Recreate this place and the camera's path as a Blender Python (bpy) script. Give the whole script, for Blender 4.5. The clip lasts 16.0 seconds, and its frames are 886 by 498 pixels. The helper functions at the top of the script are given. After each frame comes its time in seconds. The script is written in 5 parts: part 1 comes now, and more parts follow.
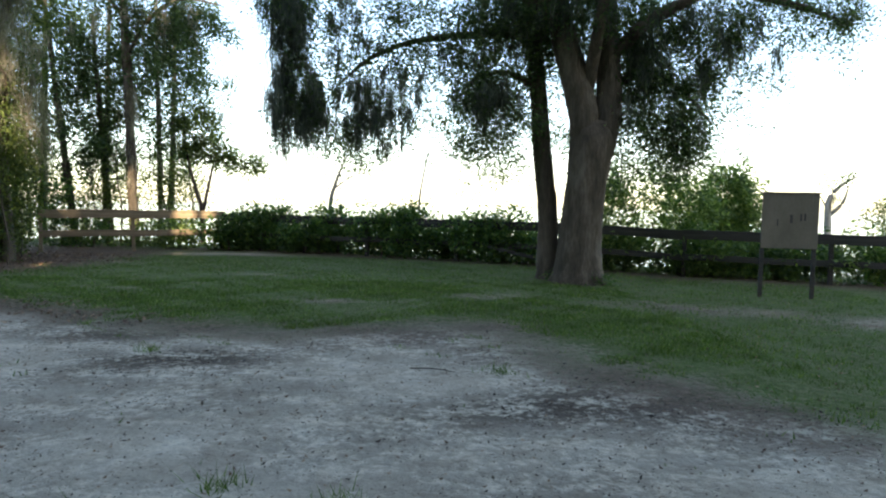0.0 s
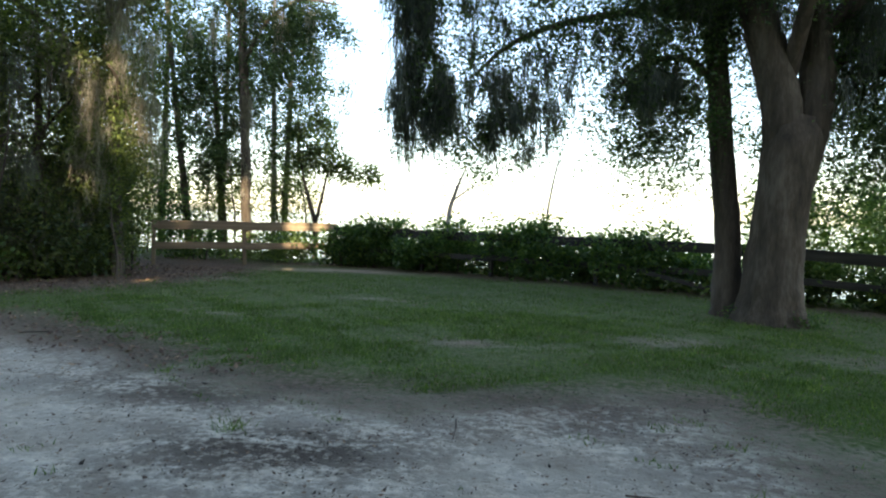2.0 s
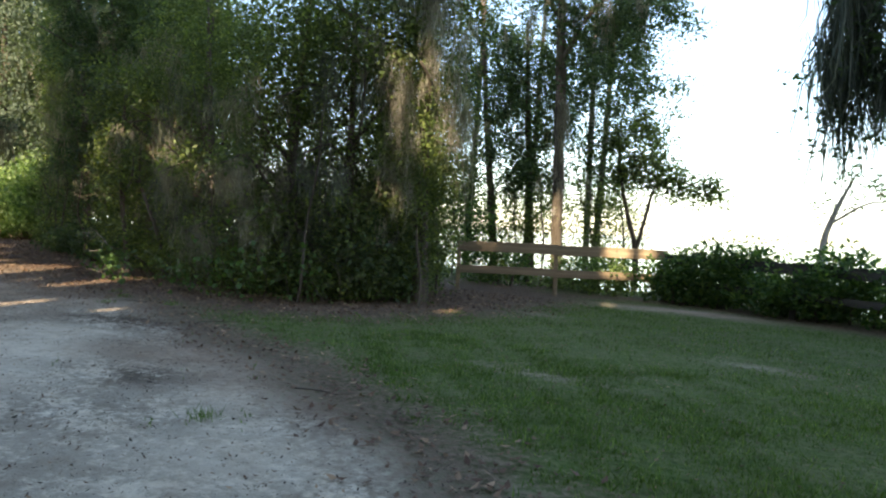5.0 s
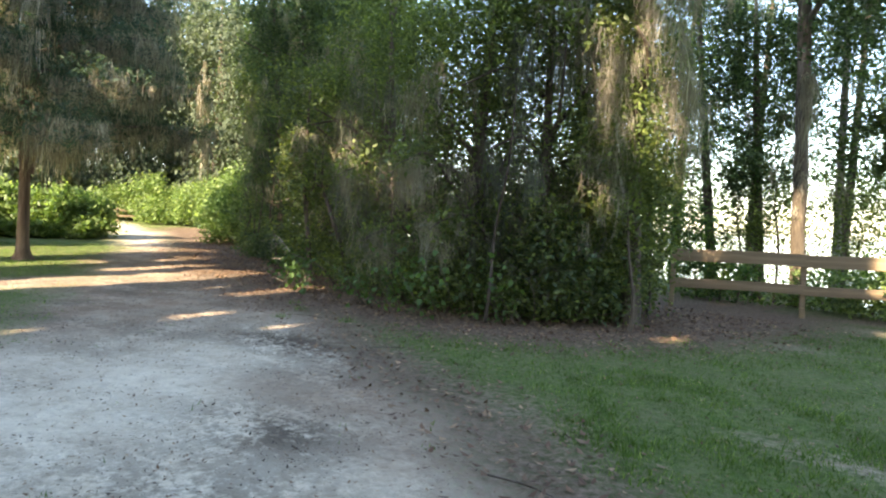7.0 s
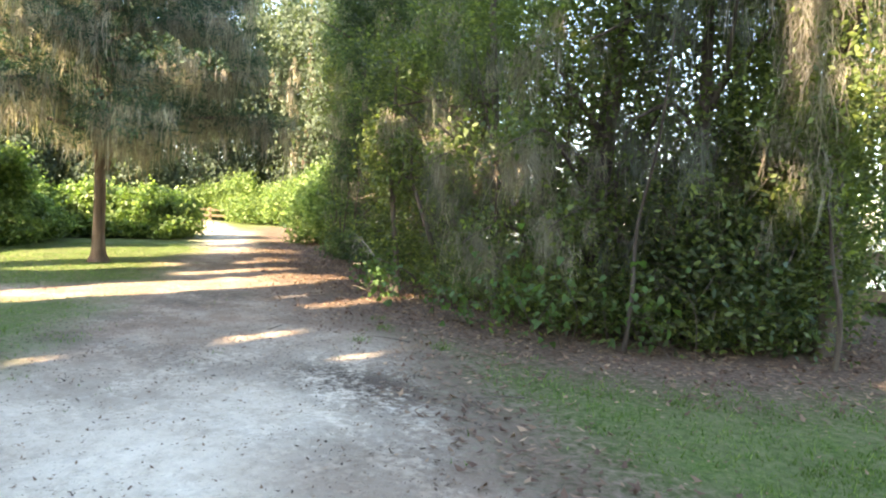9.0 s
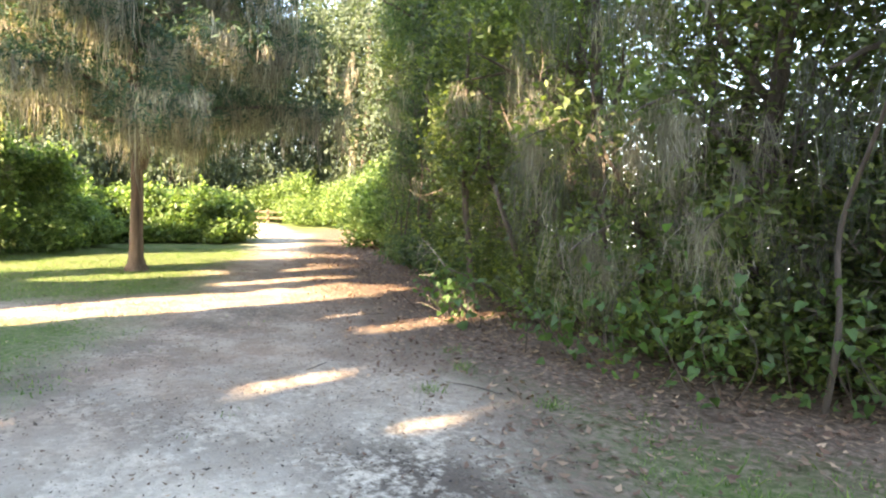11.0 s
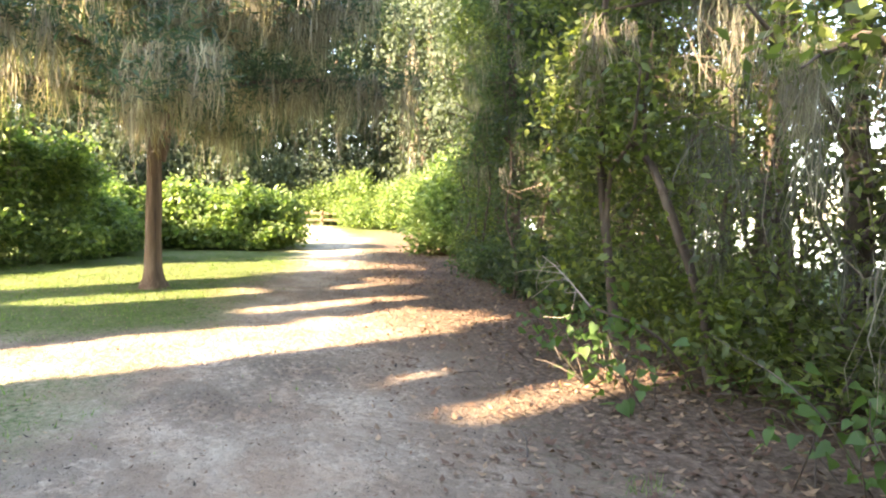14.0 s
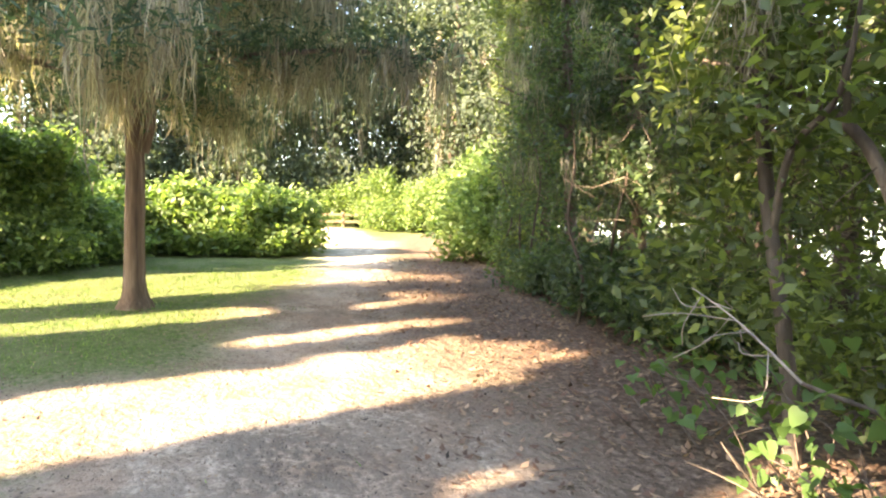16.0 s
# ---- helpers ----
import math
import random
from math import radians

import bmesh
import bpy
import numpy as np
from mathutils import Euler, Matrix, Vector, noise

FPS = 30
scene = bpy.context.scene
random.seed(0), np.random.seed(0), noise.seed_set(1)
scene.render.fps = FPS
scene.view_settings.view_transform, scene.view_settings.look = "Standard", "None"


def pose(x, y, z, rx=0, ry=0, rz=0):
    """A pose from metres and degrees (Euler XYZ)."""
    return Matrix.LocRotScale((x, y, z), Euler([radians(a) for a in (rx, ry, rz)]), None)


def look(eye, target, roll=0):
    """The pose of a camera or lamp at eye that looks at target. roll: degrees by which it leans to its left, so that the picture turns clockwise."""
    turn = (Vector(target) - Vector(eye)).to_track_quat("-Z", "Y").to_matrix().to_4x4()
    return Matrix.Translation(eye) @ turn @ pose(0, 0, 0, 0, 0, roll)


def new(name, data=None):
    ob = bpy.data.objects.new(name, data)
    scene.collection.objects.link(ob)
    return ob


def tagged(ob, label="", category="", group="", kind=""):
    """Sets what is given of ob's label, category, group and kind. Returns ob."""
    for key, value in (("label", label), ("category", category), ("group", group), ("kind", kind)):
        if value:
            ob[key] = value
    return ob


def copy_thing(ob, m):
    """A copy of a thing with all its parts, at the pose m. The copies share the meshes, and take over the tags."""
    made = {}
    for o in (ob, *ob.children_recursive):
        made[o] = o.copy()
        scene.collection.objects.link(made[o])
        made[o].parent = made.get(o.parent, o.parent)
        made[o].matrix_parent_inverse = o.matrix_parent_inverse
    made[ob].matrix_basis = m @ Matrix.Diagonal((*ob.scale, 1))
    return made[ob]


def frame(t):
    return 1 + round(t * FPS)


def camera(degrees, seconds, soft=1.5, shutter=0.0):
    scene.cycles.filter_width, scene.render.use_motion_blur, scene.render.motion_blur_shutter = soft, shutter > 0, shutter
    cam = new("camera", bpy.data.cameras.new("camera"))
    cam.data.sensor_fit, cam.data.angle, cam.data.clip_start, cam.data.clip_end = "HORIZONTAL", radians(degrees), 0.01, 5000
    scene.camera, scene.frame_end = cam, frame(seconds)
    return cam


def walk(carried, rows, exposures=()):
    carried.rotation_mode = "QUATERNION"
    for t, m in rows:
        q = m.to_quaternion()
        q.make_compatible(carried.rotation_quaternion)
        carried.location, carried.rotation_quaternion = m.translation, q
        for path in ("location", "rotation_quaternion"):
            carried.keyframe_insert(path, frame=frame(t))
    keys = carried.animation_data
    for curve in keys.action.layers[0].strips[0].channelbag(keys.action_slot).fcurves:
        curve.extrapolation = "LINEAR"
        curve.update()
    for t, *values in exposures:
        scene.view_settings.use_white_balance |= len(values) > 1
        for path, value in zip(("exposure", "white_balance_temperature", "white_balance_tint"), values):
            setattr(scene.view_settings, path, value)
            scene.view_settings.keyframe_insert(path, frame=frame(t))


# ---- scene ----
cam = camera(68.4, 16.0, soft=2.1)
PATH = [
    (0, (0.208, 0.96, 1.529), (0.265, 2.954, 1.398), 1.0),
    (0.5, (0.096, 1.538, 1.529), (0.1, 3.535, 1.404), 1.3),
    (1, (-0.067, 2.115, 1.556), (-0.127, 4.11, 1.436), 1.5),
    (1.5, (-0.28, 2.698, 1.56), (-0.426, 4.689, 1.449), 1.5),
    (2, (-0.493, 3.208, 1.581), (-0.758, 5.188, 1.479), 1.6),
    (2.5, (-0.746, 3.705, 1.599), (-1.094, 5.671, 1.498), 1.8),
    (3, (-1.013, 4.231, 1.586), (-1.47, 6.176, 1.49), 2.2),
    (3.5, (-1.287, 4.719, 1.569), (-1.855, 6.635, 1.481), 2.5),
    (4, (-1.573, 5.186, 1.569), (-2.304, 7.046, 1.491), 2.7),
    (4.5, (-1.91, 5.65, 1.57), (-2.818, 7.43, 1.495), 2.7),
    (5, (-2.321, 6.089, 1.552), (-3.406, 7.768, 1.485), 2.8),
    (5.2, (-2.51, 6.263, 1.548), (-3.668, 7.892, 1.485), 2.8),
    (7.3, (-4.108, 7.64, 1.585), (-5.643, 8.919, 1.501), 2.4),
    (7.5, (-4.325, 7.763, 1.567), (-5.882, 9.016, 1.484), 2.4),
    (8, (-4.845, 8.072, 1.542), (-6.444, 9.27, 1.458), 2.5),
    (8.5, (-5.372, 8.393, 1.55), (-7.007, 9.542, 1.46), 2.4),
    (10.8, (-7.798, 9.61, 1.53), (-9.552, 10.565, 1.422), 1.3),
    (11, (-8.046, 9.673, 1.525), (-9.807, 10.616, 1.421), 1.4),
    (11.5, (-8.59, 9.863, 1.525), (-10.368, 10.771, 1.419), 1.3),
    (12, (-9.184, 10.049, 1.517), (-10.978, 10.927, 1.411), 1.3),
    (12.5, (-9.748, 10.206, 1.513), (-11.554, 11.059, 1.408), 1.1),
    (13, (-10.327, 10.376, 1.519), (-12.145, 11.203, 1.415), 1.0),
    (13.5, (-10.9, 10.498, 1.538), (-12.726, 11.307, 1.433), 1.2),
    (14, (-11.447, 10.659, 1.543), (-13.28, 11.45, 1.437), 1.2),
    (14.5, (-12.027, 10.813, 1.544), (-13.868, 11.589, 1.435), 1.2),
    (15, (-12.574, 10.991, 1.547), (-14.421, 11.751, 1.436), 1.1),
    (15.5, (-13.154, 11.142, 1.552), (-15.008, 11.885, 1.443), 1.0),
    (16, (-13.729, 11.25, 1.569), (-15.589, 11.979, 1.463), 1.0),
]
SKY, SUN = 0.15, 5.0
EXPOSURES = [(0.0, 1.82, 7000, 11), (4.5, 1.8, 6950, 11), (7.5, 2.85, 7200, 13), (11.0, 3.5, 7450, 17), (16.0, 3.65, 7650, 18)]

walk(cam, [(t, look(eye, target, roll)) for t, eye, target, roll in PATH], EXPOSURES)

# ---- world, sun ----
SUN_EL, SUN_DIR = radians(26), Vector((0.26, -0.965, 0)).normalized()   # towards the sun, over the ground
TO_SUN = (SUN_DIR * math.cos(SUN_EL) + Vector((0, 0, math.sin(SUN_EL)))).normalized()
world = bpy.data.worlds.new("sky")
scene.world = world
world.use_nodes = True
wn = world.node_tree.nodes
wn.clear()
sky = wn.new("ShaderNodeTexSky")
sky.sky_type, sky.sun_disc = "NISHITA", False
sky.sun_elevation, sky.sun_rotation = SUN_EL, math.atan2(SUN_DIR.x, SUN_DIR.y)
sky.air_density, sky.dust_density, sky.ozone_density = 1.0, 0.8, 1.0
bg, wo = wn.new("ShaderNodeBackground"), wn.new("ShaderNodeOutputWorld")
bg.inputs["Strength"].default_value = SKY
world.node_tree.links.new(sky.outputs[0], bg.inputs[0])
world.node_tree.links.new(bg.outputs[0], wo.inputs[0])
sun = new("sun", bpy.data.lights.new("sun", "SUN"))
sun.data.energy, sun.data.angle, sun.data.color = SUN, radians(0.5), (1.0, 0.86, 0.66)
sun.matrix_world = look(TO_SUN * 60, (0, 0, 0))

RNG = np.random.default_rng(7)


# ---- materials ----
def material(name):
    m = bpy.data.materials.new(name)
    m.use_nodes = True
    m.node_tree.nodes.clear()
    out = m.node_tree.nodes.new("ShaderNodeOutputMaterial")
    return m, m.node_tree.nodes, m.node_tree.links, out


def ramp(nodes, links, source, stops):
    r = nodes.new("ShaderNodeValToRGB")
    while len(r.color_ramp.elements) < len(stops):
        r.color_ramp.elements.new(0.5)
    for e, (p, c) in zip(r.color_ramp.elements, stops):
        e.position, e.color = p, (*c, 1)
    links.new(source, r.inputs[0])
    return r.outputs[0]


def noise_tex(nodes, links, scale, detail=4.0, rough=0.55, coords=None, stretch=None):
    n = nodes.new("ShaderNodeTexNoise")
    n.inputs["Scale"].default_value, n.inputs["Detail"].default_value, n.inputs["Roughness"].default_value = scale, detail, rough
    if coords is None:
        g = nodes.new("ShaderNodeNewGeometry")
        coords = g.outputs["Position"]
    if stretch:
        mp = nodes.new("ShaderNodeMapping")
        mp.inputs["Scale"].default_value = stretch
        links.new(coords, mp.inputs["Vector"])
        coords = mp.outputs[0]
    links.new(coords, n.inputs["Vector"])
    return n.outputs[0]


def mixed(nodes, links, fac, a, b):
    m = nodes.new("ShaderNodeMix")
    m.data_type = "RGBA"
    for value, slot in ((fac, m.inputs[0]), (a, m.inputs[6]), (b, m.inputs[7])):
        if isinstance(value, (int, float)):
            slot.default_value = value
        elif isinstance(value, tuple):
            slot.default_value = (*value, 1)
        else:
            links.new(value, slot)
    return m.outputs[2]


def sums(nodes, links, op, a, b, clamp=False):
    m = nodes.new("ShaderNodeMath")
    m.operation, m.use_clamp = op, clamp
    for value, slot in ((a, m.inputs[0]), (b, m.inputs[1])):
        if isinstance(value, (int, float)):
            slot.default_value = value
        else:
            links.new(value, slot)
    return m.outputs[0]


def leaf_material(name, dark, mid, light, through_part=0.35, gloss=0.45):
    """Leaves: each one its own shade, slightly glossy, letting some light through."""
    m, nodes, links, out = material(name)
    g = nodes.new("ShaderNodeNewGeometry")
    col = ramp(nodes, links, g.outputs["Random Per Island"], [(0.0, dark), (0.45, mid), (0.86, light), (1.0, tuple(min(1, c * 1.5) for c in light))])
    blotch = ramp(nodes, links, noise_tex(nodes, links, 1.9, 3), [(0.38, (0, 0, 0)), (0.66, (0.7, 0.7, 0.7))])
    col = mixed(nodes, links, blotch, col, tuple(c * 0.5 for c in mid))
    p = nodes.new("ShaderNodeBsdfPrincipled")
    links.new(col, p.inputs["Base Color"])
    p.inputs["Roughness"].default_value = gloss
    p.inputs["Specular IOR Level"].default_value = 0.35
    t = nodes.new("ShaderNodeBsdfTranslucent")
    tint = nodes.new("ShaderNodeMix")
    tint.data_type, tint.blend_type = "RGBA", "MULTIPLY"
    tint.inputs[0].default_value = 1.0
    links.new(col, tint.inputs[6])
    tint.inputs[7].default_value = (1.5, 1.6, 0.7, 1)
    links.new(tint.outputs[2], t.inputs["Color"])
    mx = nodes.new("ShaderNodeMixShader")
    mx.inputs[0].default_value = through_part
    links.new(p.outputs[0], mx.inputs[1])
    links.new(t.outputs[0], mx.inputs[2])
    links.new(mx.outputs[0], out.inputs[0])
    return m


def rough_material(name, stops, scale, stretch=None, bump=0.4, rough=0.9, fine=40.0, bump_size=0.02):
    m, nodes, links, out = material(name)
    tc = nodes.new("ShaderNodeTexCoord")
    big = noise_tex(nodes, links, scale, 5, 0.6, tc.outputs["Object"], stretch)
    small = noise_tex(nodes, links, fine, 4, 0.6, tc.outputs["Object"], stretch)
    f = sums(nodes, links, "ADD", sums(nodes, links, "MULTIPLY", big, 0.7), sums(nodes, links, "MULTIPLY", small, 0.3))
    col = ramp(nodes, links, f, stops)
    p = nodes.new("ShaderNodeBsdfPrincipled")
    links.new(col, p.inputs["Base Color"])
    p.inputs["Roughness"].default_value = rough
    p.inputs["Specular IOR Level"].default_value = 0.25
    b = nodes.new("ShaderNodeBump")
    b.inputs["Strength"].default_value, b.inputs["Distance"].default_value = bump, bump_size
    links.new(f, b.inputs["Height"])
    links.new(b.outputs[0], p.inputs["Normal"])
    links.new(p.outputs[0], out.inputs[0])
    return m


OAK_LEAF = leaf_material("oak_leaf", (0.040, 0.070, 0.036), (0.068, 0.110, 0.052), (0.105, 0.155, 0.066), 0.48)
EVERGREEN = leaf_material("evergreen_leaf", (0.026, 0.052, 0.022), (0.046, 0.082, 0.032), (0.08, 0.12, 0.046), 0.34)
SHRUB_LEAF = leaf_material("shrub_leaf", (0.060, 0.084, 0.032), (0.108, 0.145, 0.050), (0.19, 0.23, 0.07), 0.48)
VINE_LEAF = leaf_material("vine_leaf", (0.035, 0.082, 0.03), (0.07, 0.14, 0.042), (0.14, 0.215, 0.055), 0.45, 0.5)
# Lighter leaf green, with sun and backlight put into the colour.
SUNLIT_LEAF = leaf_material("sunlit_leaf", (0.075, 0.13, 0.045), (0.14, 0.215, 0.075), (0.255, 0.33, 0.125), 0.5)
CEDAR_LEAF = leaf_material("cedar_leaf", (0.03, 0.06, 0.04), (0.05, 0.09, 0.058), (0.08, 0.125, 0.078), 0.35, 0.7)
# Far woods: distance haze is put into this greyed, dull green.
HAZY_LEAF = leaf_material("hazy_leaf", (0.055, 0.08, 0.056), (0.085, 0.113, 0.077), (0.12, 0.15, 0.10), 0.42, 0.8)
GRASS = leaf_material("grass", (0.055, 0.105, 0.020), (0.095, 0.17, 0.034), (0.175, 0.23, 0.07), 0.42, 0.6)
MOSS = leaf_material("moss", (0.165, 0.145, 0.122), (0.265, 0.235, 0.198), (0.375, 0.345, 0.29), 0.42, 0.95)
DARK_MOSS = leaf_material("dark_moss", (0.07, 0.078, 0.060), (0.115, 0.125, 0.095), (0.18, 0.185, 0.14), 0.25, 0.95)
# The oak's moss: backlit shade is put into this darker colour.
SHADED_MOSS = leaf_material("shaded_moss", (0.06, 0.075, 0.066), (0.10, 0.118, 0.10), (0.15, 0.165, 0.14), 0.28, 0.95)
LITTER = leaf_material("litter_leaf", (0.085, 0.045, 0.028), (0.165, 0.092, 0.056), (0.32, 0.21, 0.13), 0.1, 0.7)
DEBRIS = leaf_material("debris", (0.03, 0.024, 0.018), (0.06, 0.045, 0.033), (0.13, 0.09, 0.06), 0.0, 0.9)
TWIGS = leaf_material("brown_twig", (0.05, 0.038, 0.028), (0.10, 0.075, 0.055), (0.19, 0.15, 0.11), 0.0, 0.9)
BARK = rough_material("oak_bark", [(0.32, (0.04, 0.031, 0.023)), (0.5, (0.10, 0.08, 0.058)), (0.68, (0.20, 0.165, 0.125))], 3.5, (1, 1, 0.25), 1.0, 0.95, 22, 0.09)
DARK_BARK = rough_material("dark_bark", [(0.3, (0.045, 0.036, 0.028)), (0.5, (0.10, 0.078, 0.06)), (0.7, (0.18, 0.145, 0.11))], 5, (1, 1, 0.2), 0.9, 0.95, 30, 0.02)
CEDAR_BARK = rough_material("cedar_bark", [(0.32, (0.035, 0.024, 0.017)), (0.5, (0.12, 0.078, 0.05)), (0.68, (0.24, 0.175, 0.12))], 5, (1, 1, 0.07), 1.0, 0.9, 30, 0.03)
PALE_BARK = rough_material("pale_bark", [(0.3, (0.16, 0.14, 0.12)), (0.5, (0.28, 0.26, 0.23)), (0.7, (0.40, 0.38, 0.34))], 5, (1, 1, 0.3), 0.6, 0.9, 25, 0.015)
TWIG = rough_material("grey_twig", [(0.3, (0.17, 0.14, 0.11)), (0.7, (0.36, 0.31, 0.25))], 9, None, 0.4, 0.9, 60, 0.004)
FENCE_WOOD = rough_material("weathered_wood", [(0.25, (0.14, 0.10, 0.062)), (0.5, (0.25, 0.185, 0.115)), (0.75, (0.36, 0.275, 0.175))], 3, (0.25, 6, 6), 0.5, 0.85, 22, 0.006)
# The same wood darkened, with the long bay's shade put into the colour.
SHADED_WOOD = rough_material("shaded_weathered_wood", [(0.25, (0.032, 0.029, 0.026)), (0.5, (0.06, 0.055, 0.049)), (0.75, (0.10, 0.092, 0.082))], 3, (0.25, 6, 6), 0.5, 0.85, 22, 0.006)
BOARD = rough_material("board_face", [(0.25, (0.13, 0.11, 0.08)), (0.5, (0.20, 0.17, 0.13)), (0.75, (0.27, 0.235, 0.185))], 2.2, (1, 1, 0.5), 0.2, 0.8, 30, 0.004)
STAIN = rough_material("board_stain", [(0.3, (0.07, 0.062, 0.052)), (0.7, (0.11, 0.10, 0.085))], 8, None, 0.2, 0.9)


def ground_material():
    """Pale sand, short turf, brown leaf litter and dark humus, blended by how the ground lies."""
    m, nodes, links, out = material("ground_mix")

    def attr(name):
        a = nodes.new("ShaderNodeAttribute")
        a.attribute_name = name
        return a.outputs["Fac"]

    def edge(value, source, spread, soft):
        f = sums(nodes, links, "ADD", value, sums(nodes, links, "MULTIPLY", sums(nodes, links, "SUBTRACT", source, 0.5), spread))
        mr = nodes.new("ShaderNodeMapRange")
        mr.inputs[1].default_value, mr.inputs[2].default_value = 0.5 - soft, 0.5 + soft
        links.new(f, mr.inputs[0])
        return mr.outputs[0]
    n_big, n_mid = noise_tex(nodes, links, 0.55, 5, 0.6), noise_tex(nodes, links, 2.6, 5, 0.65)
    n_small, n_grain = noise_tex(nodes, links, 14, 4, 0.65), noise_tex(nodes, links, 90, 3, 0.6)
    # sand, with dull trodden dirt in long patches
    sand = ramp(nodes, links, n_mid, [(0.28, (0.50, 0.41, 0.30)), (0.46, (0.74, 0.64, 0.485)), (0.7, (0.84, 0.75, 0.59))])
    sand = mixed(nodes, links, sums(nodes, links, "MULTIPLY", n_grain, 0.45), sand, (0.48, 0.41, 0.31))
    fleck = ramp(nodes, links, noise_tex(nodes, links, 26, 5, 0.7), [(0.60, (0, 0, 0)), (0.68, (0.55, 0.55, 0.55))])
    sand = mixed(nodes, links, fleck, sand, (0.14, 0.105, 0.075))
    streak = noise_tex(nodes, links, 1.7, 6, 0.7, None, (0.8, 1.25, 1))
    patch = ramp(nodes, links, noise_tex(nodes, links, 1.1, 6, 0.72), [(0.36, (0.5, 0.5, 0.5)), (0.6, (1, 1, 1))])
    tan = sums(nodes, links, "MULTIPLY", attr("tan"), patch, True)
    mottle = ramp(nodes, links, noise_tex(nodes, links, 7.5, 5, 0.7), [(0.34, (0.75, 0.75, 0.75)), (0.52, (0, 0, 0))])
    sand = mixed(nodes, links, sums(nodes, links, "MULTIPLY", mottle, 0.4), sand, (0.27, 0.215, 0.16))
    sand = mixed(nodes, links, tan, sand, (0.31, 0.218, 0.148))
    dirt = edge(sums(nodes, links, "ADD", streak, 0.06), n_small, 0.7, 0.09)
    dirt = sums(nodes, links, "MULTIPLY", dirt, attr("dirt"))
    sand = mixed(nodes, links, dirt, sand, (0.12, 0.095, 0.07))
    turf = ramp(nodes, links, n_small, [(0.3, (0.045, 0.078, 0.018)), (0.5, (0.08, 0.13, 0.028)), (0.72, (0.14, 0.175, 0.05))])
    thin = edge(n_mid, n_small, 0.6, 0.2)
    turf = mixed(nodes, links, sums(nodes, links, "MULTIPLY", thin, 0.5), turf, (0.20, 0.17, 0.105))
    litter = ramp(nodes, links, n_small, [(0.3, (0.07, 0.048, 0.034)), (0.5, (0.14, 0.098, 0.068)), (0.72, (0.26, 0.19, 0.135))])
    col = mixed(nodes, links, edge(sums(nodes, links, "ADD", attr("sand"), sums(nodes, links, "MULTIPLY", sums(nodes, links, "SUBTRACT", n_big, 0.5), 0.6)), n_small, 0.75, 0.22), turf, sand)
    col = mixed(nodes, links, edge(attr("litter"), n_small, 0.9, 0.25), col, litter)
    p = nodes.new("ShaderNodeBsdfPrincipled")
    links.new(col, p.inputs["Base Color"])
    p.inputs["Roughness"].default_value, p.inputs["Specular IOR Level"].default_value = 0.95, 0.15
    lumps = noise_tex(nodes, links, 6.0, 3, 0.6)
    h = sums(nodes, links, "ADD", sums(nodes, links, "ADD", sums(nodes, links, "MULTIPLY", lumps, 1.6), n_small), sums(nodes, links, "MULTIPLY", n_grain, 0.3))
    b = nodes.new("ShaderNodeBump")
    b.inputs["Strength"].default_value, b.inputs["Distance"].default_value = 0.9, 0.045
    links.new(h, b.inputs["Height"])
    links.new(b.outputs[0], p.inputs["Normal"])
    links.new(p.outputs[0], out.inputs[0])
    return m


def water_material():
    m, nodes, links, out = material("lake_water")
    p = nodes.new("ShaderNodeBsdfPrincipled")
    p.inputs["Base Color"].default_value = (0.06, 0.08, 0.08, 1)
    p.inputs["Roughness"].default_value = 0.12
    b = nodes.new("ShaderNodeBump")
    b.inputs["Strength"].default_value, b.inputs["Distance"].default_value = 0.25, 0.05
    links.new(noise_tex(nodes, links, 1.2, 4, 0.6, None, (1, 2.5, 1)), b.inputs["Height"])
    links.new(b.outputs[0], p.inputs["Normal"])
    links.new(p.outputs[0], out.inputs[0])
    return m


# ---- mesh tools ----
def mesh_of(name, verts, faces_flat, sides, mat, smooth=False):
    """A mesh from arrays: vertices (n, 3) and faces (m, sides)."""
    me = bpy.data.meshes.new(name)
    n, k = len(verts), len(faces_flat)
    me.vertices.add(n)
    me.vertices.foreach_set("co", np.ascontiguousarray(verts, dtype=np.float32).ravel())
    me.loops.add(k * sides)
    me.loops.foreach_set("vertex_index", np.ascontiguousarray(faces_flat, dtype=np.int32).ravel())
    me.polygons.add(k)
    me.polygons.foreach_set("loop_start", np.arange(0, k * sides, sides, dtype=np.int32))
    if smooth:
        me.polygons.foreach_set("use_smooth", np.ones(k, dtype=bool))
    me.update(calc_edges=True)
    me.materials.append(mat)
    return me


def under(name, me, parent, label=""):
    ob = new(name, me)
    ob.parent = parent
    return tagged(ob, label)


def part(name, bm, mat, parent, label=""):
    me = bpy.data.meshes.new(name)
    bm.to_mesh(me)
    bm.free()
    me.materials.append(mat)
    return under(name, me, parent, label)


def thing(name, at, label, category, group="", kind=""):
    ob = new(name)
    ob.location = at
    ob.empty_display_size = 0.2
    return tagged(ob, label, category, group, kind)


def unit(v):
    return v / np.maximum(np.linalg.norm(v, axis=-1, keepdims=True), 1e-9)


